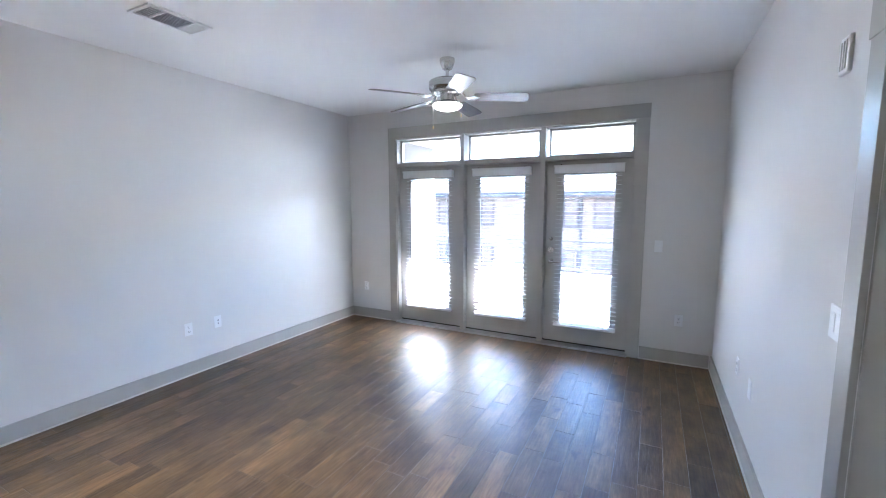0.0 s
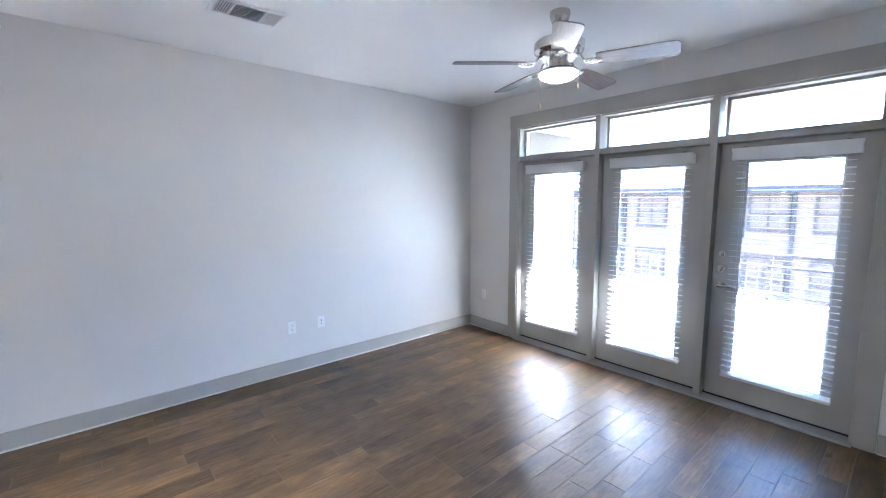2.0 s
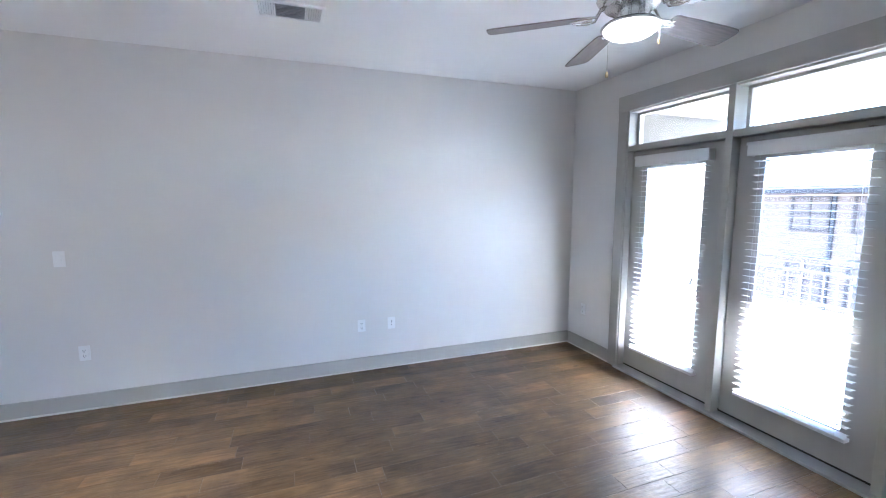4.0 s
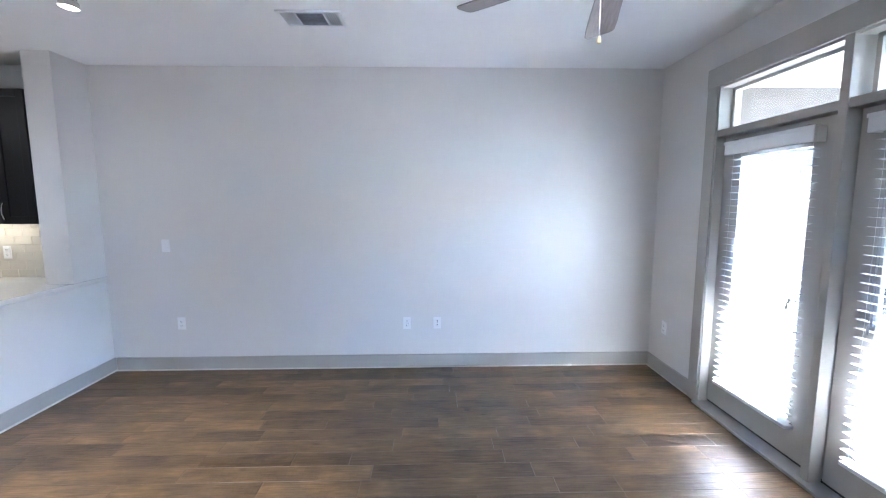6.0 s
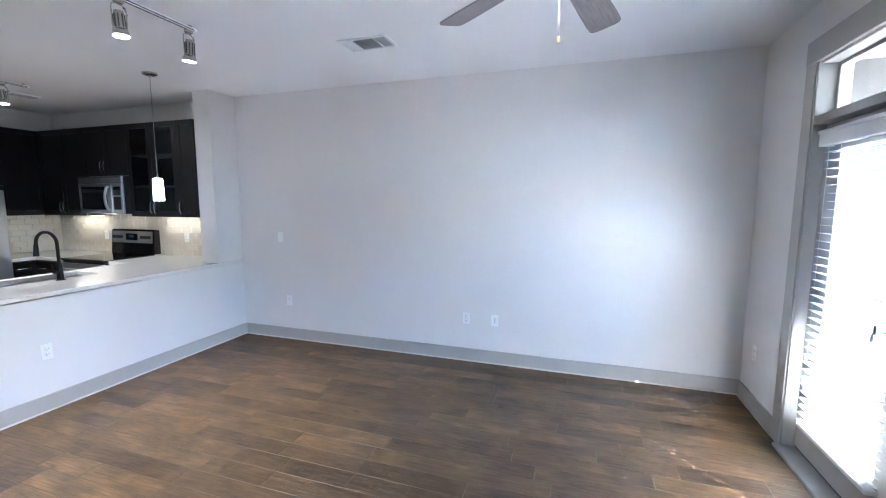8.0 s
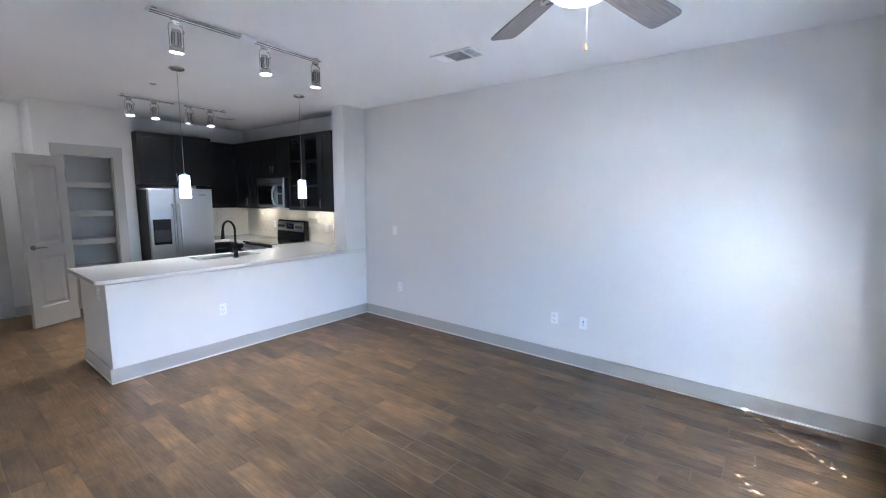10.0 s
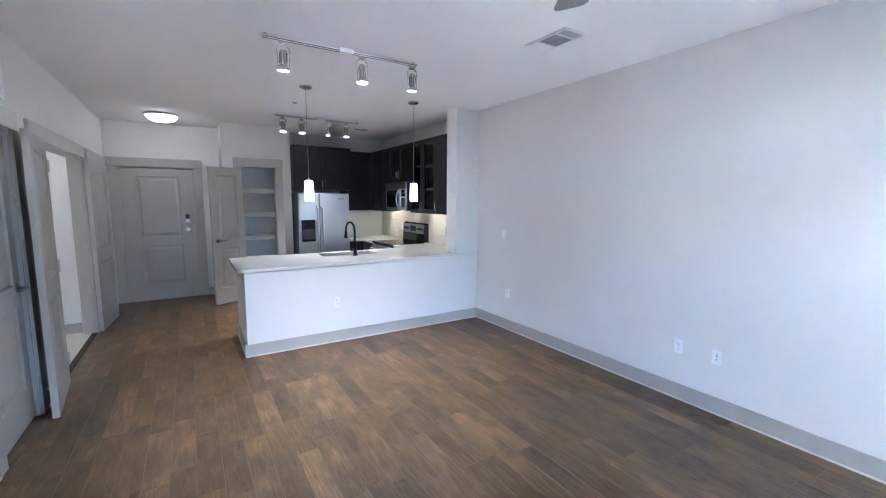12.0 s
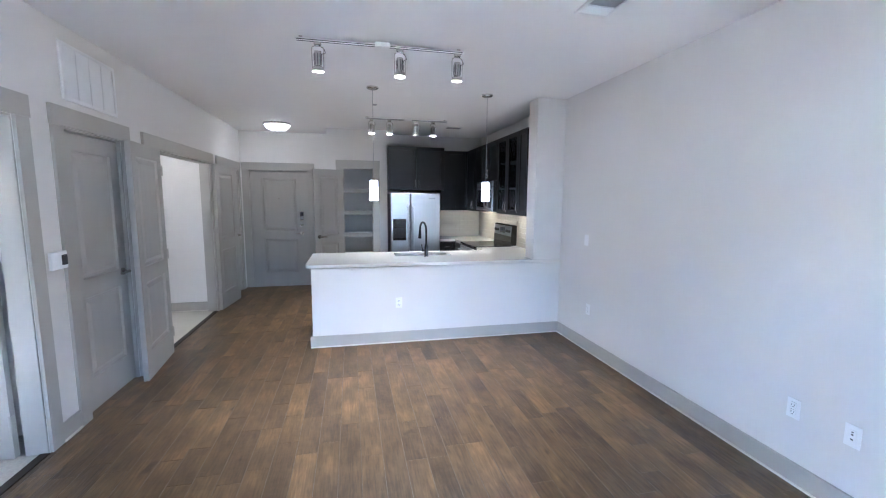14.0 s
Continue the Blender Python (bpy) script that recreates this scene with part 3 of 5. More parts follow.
def slat_mesh(w):
    """One curved blind slat with a cord slot through it near one end."""
    bm = bmesh.new()
    xs = [0, 0.034, 0.046, w]
    ys = [-0.0255, -0.0075, 0.0075, 0.0255]
    zs = [0.0, 0.0022, 0.0022, 0.0]
    vs = [[bm.verts.new((x, y, z)) for y, z in zip(ys, zs)] for x in xs]
    fs = []
    for i in range(3):
        for j in range(3):
            if i == 1 and j == 1:
                continue
            fs.append(bm.faces.new((vs[i][j], vs[i + 1][j], vs[i + 1][j + 1], vs[i][j + 1])))
    bmesh.ops.solidify(bm, geom=fs, thickness=0.0024)
    bmesh.ops.recalc_face_normals(bm, faces=bm.faces)
    me = bpy.data.meshes.new("slat")
    bm.to_mesh(me)
    bm.free()
    me.materials.append(M_SLAT)
    return me


BW = 0.69
SLAT = slat_mesh(BW - 0.05)
for i, (x0, x1) in enumerate(bays):
    bx = (x0 + x1) / 2 - BW / 2
    bl = thing("window_blind", pose(bx, NY + 0.026, 0.0), "white slat blind lowered over door glass, slats open" + (", tilt wand" if i == 2 else ""), "window blind", "blinds on the balcony doors")
    bm = bmesh.new()
    box(bm, 0, -0.045, 1.895, BW, -0.033, 1.98, 0.004)
    box(bm, 0, -0.033, 1.895, 0.012, 0.026, 1.98, 0.003)
    box(bm, BW - 0.012, -0.033, 1.895, BW, 0.026, 1.98, 0.003)
    box(bm, -0.004, -0.050, 1.965, BW + 0.004, -0.046, 1.985, 0.0015)
    part("valance", bm, M_SLAT, bl, "white moulded valance")
    boxes("headrail", M_SLAT, bl, (0.016, -0.028, 1.93, BW - 0.016, 0.024, 1.975))
    for sx in (0.07, BW - 0.07):
        boxes("bracket_clip", M_NICKEL, bl, (sx - 0.01, -0.03, 1.986, sx + 0.01, 0.02, 1.996))
    n = 37
    zt, zb = 1.905, 0.262
    for k in range(n):
        s = new("slat", SLAT)
        s.parent = bl
        s.matrix_basis = pose(0.025, 0.0, zb + (zt - zb) * k / (n - 1), random.uniform(-5, -3.5), 0, random.uniform(-0.12, 0.12))
    boxes("bottom_rail", M_SLAT, bl, (0.024, -0.026, 0.222, BW - 0.024, 0.026, 0.246), bevel=0.005)
    for cx in (0.065, BW - 0.085):
        bm = bmesh.new()
        for y in (-0.027, 0.027):
            tube(bm, [(cx + 0.01, y, 0.235), (cx + 0.01, y, 1.93)], 0.0009, 5)
        part("ladder_cord", bm, M_SLAT, bl)
    bm = bmesh.new()
    cx = 0.10 if i else BW - 0.08
    tube(bm, [(cx, -0.034, 1.93), (cx, -0.036, 0.98)], 0.001, 5)
    tube(bm, [(cx, -0.036, 0.985), (cx, -0.036, 0.94)], [0.003, 0.008], 10)
    tube(bm, [(cx + 0.014, -0.036, 1.93), (cx + 0.014, -0.037, 1.02)], 0.001, 5)
    tube(bm, [(cx + 0.014, -0.037, 1.025), (cx + 0.014, -0.037, 0.98)], [0.003, 0.008], 10)
    part("pull_cord", bm, M_FILTER, bl, "lift cords with small tassels")
    if i == 2:
        bm = bmesh.new()
        tube(bm, [(0.105, -0.038, 1.90), (0.108, -0.040, 1.33)], 0.0042, 8)
        part("tilt_wand", bm, M_FILTER, bl, "grey tilt wand")

# ---- balcony and the building across ----
tagged(boxes("balcony_floor", M_DECK, None, (-3.4, NY + 0.161, -0.45, 0.80, 6.659, -0.03)), "pale sunlit concrete balcony deck", "balcony floor", kind="structure")
tagged(boxes("balcony_ceiling", M_SOFFIT, None, (-6.0, NY + 0.161, 2.48, 1.10, 6.16, 2.90)), "flat cream stucco balcony ceiling", "ceiling", kind="structure")
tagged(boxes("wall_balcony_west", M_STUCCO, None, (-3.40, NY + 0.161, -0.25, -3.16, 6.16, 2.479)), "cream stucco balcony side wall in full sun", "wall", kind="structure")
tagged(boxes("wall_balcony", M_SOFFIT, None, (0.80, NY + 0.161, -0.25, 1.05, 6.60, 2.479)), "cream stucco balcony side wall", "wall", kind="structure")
tagged(boxes("wall_outer", M_SOFFIT, None, (-6.0, NY + 0.161, -6.5, -3.8, NY + 0.30, 2.479), (-6.0, NY + 0.161, -6.5, 12, NY + 0.25, -0.25)), "cream stucco outer wall", "wall", kind="structure")
tagged(boxes("wall_parapet", M_SOFFIT, None, (-6.0, 6.66, -0.45, 1.05, 6.82, 0.44), bevel=0.006), "low pale balcony parapet under the railing", "wall", kind="structure")
rail = thing("balcony_railing", pose(-6.0, 6.74, -0.03), "grey metal balcony railing with thin upright bars", "railing")
for z, r in ((0.997, 0.018), (0.865, 0.018), (0.54, 0.016)):
    boxes("rail", M_RAIL, rail, (0, -r, z - r, 6.8, r, z + r), bevel=0.004)
for k in range(5):
    boxes("post", M_RAIL, rail, (1.68 * k, -0.022, 0.471, 1.68 * k + 0.044, 0.022, 0.98), bevel=0.003)
bal = None
for k in range(61):
    if k % 15 == 0:
        continue
    if bal is None:
        bal = boxes("baluster", M_RAIL, rail, (-0.007, -0.007, 0.555, 0.007, 0.007, 0.848))
        bal.location = (0.112 * k + 0.022, 0, 0)
    else:
        o = new("baluster", bal.data)
        o.parent = rail
        o.location = (0.112 * k + 0.022, 0, 0)

GZ = -6.3
bm = bmesh.new()
box(bm, -900, -900, GZ - 0.4, 900, 900, GZ)
tagged(part("ground", bm, M_GROUND), "pale grey asphalt and paving far below the balcony", "ground", kind="structure")
BY = 21.0
hs = thing("apartment_building", pose(0, BY, GZ), "pale lap-sided apartment building with dark window frames and a slate roof", "building")
HB = 8.42
# east of x=16 the facade is added, unseen, to block low sky glow
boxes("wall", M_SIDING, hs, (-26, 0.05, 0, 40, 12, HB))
bm = bmesh.new()
for k in range(int(HB / 0.18)):
    z = k * 0.18
    vs = [bm.verts.new(p) for p in ((-26, 0.0, z), (40, 0.0, z), (40, 0.03, z + 0.18), (-26, 0.03, z + 0.18), (-26, 0.05, z), (40, 0.05, z))]
    bm.faces.new(vs[:4])
    bm.faces.new((vs[0], vs[1], vs[5], vs[4]))
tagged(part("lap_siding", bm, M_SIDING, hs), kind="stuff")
bm = bmesh.new()
vs = [bm.verts.new(p) for p in ((-26.6, -0.6, HB - 0.05), (40.6, -0.6, HB - 0.05), (40.6, 6, HB + 2.0), (-26.6, 6, HB + 2.0), (40.6, 12.6, HB - 0.05), (-26.6, 12.6, HB - 0.05))]
bm.faces.new(vs[:4])
bm.faces.new((vs[3], vs[2], vs[4], vs[5]))
part("roof", bm, M_ROOF, hs, "slate grey shingle roof")
boxes("fascia", M_ROOF, hs, (-26.6, -0.62, HB - 0.28, 40.6, -0.56, HB - 0.02), label="dark eaves board")
for gx in (-14.5, 1.6):
    bm = bmesh.new()
    a = [bm.verts.new(p) for p in ((gx - 1.5, -0.45, HB), (gx + 1.5, -0.45, HB), (gx + 1.5, -0.45, HB + 0.5), (gx, -0.45, HB + 1.3), (gx - 1.5, -0.45, HB + 0.5))]
    c = [bm.verts.new(p.co + Vector((0, 4.0, 0))) for p in a]
    bm.faces.new(a)
    for i in range(5):
        bm.faces.new((a[i], a[(i + 1) % 5], c[(i + 1) % 5], c[i]))
    part("dormer", bm, M_ROOF, hs, "dark gabled dormer")
WINW, WINH = 1.35, 1.40
wm = wf = None
for zz, tall in ((6.62, 1.02), (3.70, 1.39), (0.85, 1.39)):
    for k in range(20):
        wx = -23.78 + 6.45 * (k // 2) + 2.03 * (k % 2)
        if wm is None:
            fm = boxes("window", M_WINFRAME, hs, (0, -0.05, 0, 0.09, 0.04, WINH), (WINW - 0.09, -0.05, 0, WINW, 0.04, WINH), (0.09, -0.05, 0, WINW - 0.09, 0.04, 0.09), (0.09, -0.05, WINH - 0.09, WINW - 0.09, 0.04, WINH),
                       (WINW / 2 - 0.03, -0.04, 0.09, WINW / 2 + 0.03, 0.03, WINH - 0.09), (0.09, -0.04, WINH / 2 - 0.03, WINW / 2 - 0.03, 0.03, WINH / 2 + 0.03), (WINW / 2 + 0.03, -0.04, WINH / 2 - 0.03, WINW - 0.09, 0.03, WINH / 2 + 0.03))
            gm = boxes("pane", M_FARGLASS, fm, (0.09, -0.02, 0.09, WINW - 0.09, 0.02, WINH - 0.09))
            wm, wf = fm.data, gm.data
            fm.location = (wx, 0, zz)
        else:
            o = new("window", wm)
            o.parent, o.location, o.scale = hs, (wx, 0, zz), (1, 1, tall)
            g = new("pane", wf)
            g.parent = o
for k in range(9):
    boxes("downspout", M_ROOF, hs, (-22.39 + 6.45 * k, -0.08, 0, -22.28 + 6.45 * k, 0.01, HB - 0.2))

# ---- side rooms ----
tagged(boxes("floor_bedroom", M_CARPET, None, (EX + 0.045, 0.75, -0.1, 4.4, NY, 0.003)), "pale bedroom carpet", "floor", kind="structure")
tagged(boxes("floor_laundry", M_VINYL, None, (EX + 0.045, -2.42, -0.1, 2.5, -0.45, 0.004)), "cream laundry floor tile", "floor", kind="structure")
tagged(boxes("floor_strip", M_SUB, None, (EX - 0.01, LAU[0] + 0.015, 0.0, EX + 0.045, LAU[1] - 0.015, 0.009), bevel=0.003), "dark transition strip in the doorway", "threshold", kind="structure")
tagged(boxes("floor_strip", M_SUB, None, (EX - 0.01, BED[0] + 0.015, 0.0, EX + 0.045, BED[1] - 0.015, 0.009), bevel=0.003), "dark transition strip in the doorway", "threshold", kind="structure")
tagged(boxes("wall_backing", M_WALL, None, (EX + WT + 0.3, CLO[0] - 0.2, 0, EX + WT + 0.35, 0.65, HC), (EX + WT + 0.3, SY, 0, EX + WT + 0.35, -2.53, HC)), "plain closet back wall", "wall", kind="structure")
bw = thing("window_2", pose(3.3, NY + 0.05, 0.9), "plain bedroom window", "window", kind="structure")
boxes("window_frame", M_TRIM, bw, (0, 0, 0, 0.05, 0.06, 1.2), (0.55, 0, 0, 0.6, 0.06, 1.2), (0.05, 0, 0, 0.55, 0.06, 0.05), (0.05, 0, 1.15, 0.55, 0.06, 1.2))
p = boxes("pane", M_GLASS, bw, (0.05, 0.03, 0.05, 0.55, 0.034, 1.15))
p.visible_shadow = False
tagged(boxes("wall_shelf", M_WALL, None, (2.36, -2.05, 1.52, 2.499, -0.47, 1.56), bevel=0.004), "white shelf on the laundry wall", "shelf")


def dome_light(m, r=0.19, group="", glow=M_GLOW):
    d = thing("ceiling_light", m, "flush round ceiling light with a frosted glass bowl and nickel rim", "ceiling light", group)
    bm = bmesh.new()
    lathe(bm, [(0, 0), (r + 0.012, 0), (r + 0.014, -0.018), (r + 0.004, -0.030), (r - 0.012, -0.032)], 40)
    part("rim", bm, M_NICKEL, d, "", True)
    bm = bmesh.new()
    lathe(bm, [(r - 0.004, -0.031), (r - 0.02, -0.055), (r * 0.75, -0.082), (r * 0.45, -0.10), (0, -0.108)], 40)
    part("bowl", bm, glow, d, "lit frosted glass bowl", True)
    return d


dome_light(pose(-0.055, -3.08, HC), group="hall and laundry lights")
dome_light(pose(1.6, -1.45, HC), r=0.27, group="hall and laundry lights")

# ---- pantry ----
tagged(boxes("wall_pantry_back", M_WALL, None, (-1.67, SY + 0.10, 0, -0.87, SY + 0.16, HC)), "plain pantry back wall", "wall", kind="structure")
for z in (0.61, 0.99, 1.37, 1.745):
    sh = thing("pantry_shelf", pose(-1.67, SY + 0.16, z), "taupe painted pantry shelf with a front cleat", "shelf", "pantry shelves")
    boxes("board", M_TRIM, sh, (0.001, 0.0, 0, 0.799, 0.40, 0.02))
    boxes("front_cleat", M_TRIM, sh, (0.001, 0.40, -0.050, 0.799, 0.42, 0.021), bevel=0.002)

# ---- wall plates ----
def plate(name, m, kind_label, category, w=0.072, h=0.116, toggles=1, kind="outlet"):
    """Plate in the local x-z plane, facing local -y."""
    p = thing(name, m, kind_label, category, "switches and outlets")
    boxes("cover", M_PLATE, p, (-w / 2, -0.006, -h / 2, w / 2, 0, h / 2), bevel=0.0025)
    for t in range(toggles):
        cx = (t - (toggles - 1) / 2) * 0.046
        if kind == "outlet":
            for z in (-0.021, 0.021):
                f = boxes("socket", M_PLATE, p, (cx - 0.017, -0.009, z - 0.016, cx + 0.017, -0.006, z + 0.016), bevel=0.004)
                boxes("slots", M_SLOT, f, (cx - 0.009, -0.0095, z - 0.004, cx - 0.006, -0.0088, z + 0.006), (cx + 0.006, -0.0095, z - 0.003, cx + 0.009, -0.0088, z + 0.005), (cx - 0.003, -0.0095, z - 0.012, cx + 0.003, -0.0088, z - 0.008))
        elif kind == "switch":
            boxes("rocker", M_PLATE, p, (cx - 0.016, -0.0085, -0.033, cx + 0.016, -0.006, 0.033), bevel=0.002)
        elif kind == "jack":
            f = boxes("insert", M_PLATE, p, (cx - 0.016, -0.008, -0.033, cx + 0.016, -0.006, 0.033), bevel=0.002)
            boxes("jacks", M_SLOT, f, (cx - 0.005, -0.009, -0.021, cx + 0.005, -0.0078, -0.013), (cx - 0.005, -0.009, 0.004, cx + 0.005, -0.0078, 0.012), (cx - 0.004, -0.009, 0.018, cx + 0.004, -0.0078, 0.024))
    return p


def on_west(y, z):
    return pose(WX, y, z, 0, 0, 90)


def on_east(y, z):
    return pose(EX, y, z, 0, 0, -90)


plate("outlet", on_west(2.17, 0.435), "white duplex outlet on the long wall", "outlet")
plate("outlet", on_west(2.455, 0.435), "white cable and data jack plate on the long wall", "outlet", kind="jack")
plate("outlet", on_west(0.07, 0.45), "white duplex outlet near the counter", "outlet")
plate("light_switch", on_west(-0.02, 1.18), "white rocker switch plate near the counter", "switch", kind="switch")
plate("outlet", pose(-3.35, NY, 0.44), "white duplex outlet beside the balcony doors", "outlet")
plate("outlet", pose(0.43, NY, 0.44), "white duplex outlet beside the balcony doors", "outlet")
plate("light_switch", pose(0.22, NY, 1.16), "white rocker switch plate beside the balcony doors", "switch", kind="switch")
plate("outlet", on_east(3.28, 0.48), "white duplex outlet on the doorway wall", "outlet")
plate("outlet", on_east(2.88, 0.48), "blank white cover plate on the doorway wall", "outlet", kind="blank")
plate("light_switch", on_east(1.75, 1.19), "white double rocker switch plate by the bedroom door", "switch", w=0.118, toggles=2, kind="switch")
plate("outlet", pose(-1.655, PY, 0.455, 0, 0, 180), "white duplex outlet on the peninsula", "outlet")
plate("light_switch", pose(PE, -0.80, 0.76, 0, 0, 90), "white outlet plate on the end of the peninsula", "outlet")
ch = thing("door_chime", on_east(1.90, 2.09), "white louvred door chime box on the wall", "chime")
boxes("case", M_PLATE, ch, (-0.04, -0.014, -0.062, 0.04, 0, 0.062), bevel=0.005)
for k in (-0.022, 0.0, 0.022):
    boxes("louver", M_GRILLE, ch, (k - 0.005, -0.018, -0.048, k + 0.005, -0.0135, 0.048), bevel=0.002)
th = thing("thermostat", on_east(0.77, 1.19), "white thermostat with a dark square screen", "thermostat")
boxes("body", M_PLATE, th, (-0.075, -0.024, -0.058, 0.075, 0, 0.058), bevel=0.006)
boxes("screen", M_DARK, th, (0.015, -0.026, -0.034, 0.068, -0.023, 0.034), bevel=0.003)

# ---- vents ----
gr = thing("return_grille", on_east(0.225, 2.445), "large white return-air grille with four louvred columns", "air vent")
GW, GH = 0.66, 0.385
boxes("frame", M_GRILLE, gr, (-GW / 2, -0.014, -GH / 2, -GW / 2 + 0.028, 0, GH / 2), (GW / 2 - 0.028, -0.014, -GH / 2, GW / 2, 0, GH / 2),
      (-GW / 2 + 0.028, -0.014, -GH / 2, GW / 2 - 0.028, 0, -GH / 2 + 0.028), (-GW / 2 + 0.028, -0.014, GH / 2 - 0.028, GW / 2 - 0.028, 0, GH / 2), bevel=0.002)
boxes("backing", M_VENTDARK, gr, (-GW / 2 + 0.02, -0.002, -GH / 2 + 0.02, GW / 2 - 0.02, -0.0005, GH / 2 - 0.02))
cw = (GW - 0.056) / 4
lv = None
for c in range(4):
    cx = -GW / 2 + 0.028 + c * cw
    if c:
        boxes("divider", M_DARK, gr, (cx - 0.007, -0.004, -GH / 2 + 0.028, cx + 0.007, -0.0025, GH / 2 - 0.028), label="dark slot between louvre columns")
        boxes("bridge", M_GRILLE, gr, *[(cx - 0.007, -0.011, z - 0.002, cx + 0.007, -0.0045, z + 0.002) for z in [-GH / 2 + 0.036 + k * (GH - 0.072) / 21 for k in range(22)]])
    for k in range(22):
        z = -GH / 2 + 0.036 + k * (GH - 0.072) / 21
        if lv is None:
            lv = boxes("slat", M_GRILLE, gr, (0.006, -0.0015, -0.0085, cw - 0.006, 0.0, 0.0085))
            o = lv
        else:
            o = new("slat", lv.data)
            o.parent = gr
        o.matrix_basis = pose(cx, -0.007, z, 30, 0, 0)

cv = thing("ceiling_vent", pose(-2.635, 1.645, HC, 0, 0, 90), "white three-section ceiling air register with grey mesh", "air vent", "ceiling vents")
VW, VD = 0.40, 0.23
boxes("frame", M_GRILLE, cv, (-VW / 2, -VD / 2, -0.012, -VW / 2 + 0.022, VD / 2, 0), (VW / 2 - 0.022, -VD / 2, -0.012, VW / 2, VD / 2, 0), (-VW / 2 + 0.022, -VD / 2, -0.012, VW / 2 - 0.022, -VD / 2 + 0.022, 0), (-VW / 2 + 0.022, VD / 2 - 0.022, -0.012, VW / 2 - 0.022, VD / 2, 0), bevel=0.002)
boxes("backing", M_VENTDARK, cv, (-VW / 2 + 0.02, -VD / 2 + 0.02, -0.002, VW / 2 - 0.02, VD / 2 - 0.02, -0.0005))
sec = (VW - 0.044) / 4
for x in (-sec, sec):
    boxes("divider", M_GRILLE, cv, (x - 0.004, -VD / 2 + 0.022, -0.011, x + 0.004, VD / 2 - 0.022, -0.002))
for k in range(9):
    y = -VD / 2 + 0.030 + k * (VD - 0.060) / 8
    o = boxes("slat", M_VENTDARK, cv, (-sec + 0.006, -0.0065, -0.001, sec - 0.006, 0.0065, 0.0))
    o.matrix_basis = pose(0, y, -0.006, 35, 0, 0)
for s in (-1, 1):
    for k in range(6):
        x = s * (sec + 0.012 + k * (sec - 0.02) / 5)
        o = boxes("slat", M_GRILLE, cv, (-0.007, -VD / 2 + 0.024, -0.001, 0.007, VD / 2 - 0.024, 0.0))
        o.matrix_basis = pose(x, 0, -0.006, 0, 40 * s, 0)
kv = thing("ceiling_vent", pose(-2.80, -2.75, HC), "small white ceiling vent in the kitchen", "air vent", "ceiling vents")
boxes("frame", M_GRILLE, kv, (-0.13, -0.08, -0.01, 0.13, 0.08, 0), bevel=0.003)
for k in range(6):
    boxes("slat", M_FILTER, kv, (-0.11, -0.06 + k * 0.022, -0.014, 0.11, -0.05 + k * 0.022, -0.0095))
sp = thing("sprinkler_head", pose(-1.463, -1.40, HC), "small white recessed ceiling sprinkler cap", "sprinkler")
bm = bmesh.new()
lathe(bm, [(0, 0), (0.03, 0), (0.03, -0.004), (0.02, -0.010), (0, -0.012)], 24)
part("cap", bm, M_FILTER, sp, "", True)

# ---- ceiling fan ----
fan = thing("ceiling_fan", pose(-1.40, 3.10, HC), "brushed nickel five-blade ceiling fan with a lit bowl", "ceiling fan")
bm = bmesh.new()
lathe(bm, [(0, 0), (0.060, 0), (0.062, -0.02), (0.054, -0.05), (0.040, -0.080), (0.028, -0.088), (0, -0.088)], 40)
part("canopy", bm, M_NICKEL, fan, "", True)
bm = bmesh.new()
lathe(bm, [(0, -0.088), (0.013, -0.088), (0.013, -0.150), (0.026, -0.152), (0.028, -0.165), (0, -0.165)], 24)
part("downrod", bm, M_NICKEL, fan, "", True)
bm = bmesh.new()
lathe(bm, [(0.02, -0.160), (0.075, -0.163), (0.135, -0.172), (0.150, -0.185), (0.152, -0.235), (0.140, -0.250), (0.120, -0.258), (0.115, -0.275), (0, -0.277)], 48)
part("motor_housing", bm, M_NICKEL, fan, "", True)
bm = bmesh.new()
lathe(bm, [(0, -0.275), (0.058, -0.276), (0.054, -0.330), (0.070, -0.338), (0.118, -0.348), (0.130, -0.358), (0.129, -0.366), (0.116, -0.368)], 48)
part("light_fitter", bm, M_NICKEL, fan, "", True)
bm = bmesh.new()
lathe(bm, [(0.119, -0.366), (0.113, -0.380), (0.094, -0.394), (0.064, -0.404), (0.03, -0.409), (0, -0.410)], 40)
part("bowl", bm, M_GLOW, fan, "lit frosted glass bowl", True)
blade_me = iron_me = None
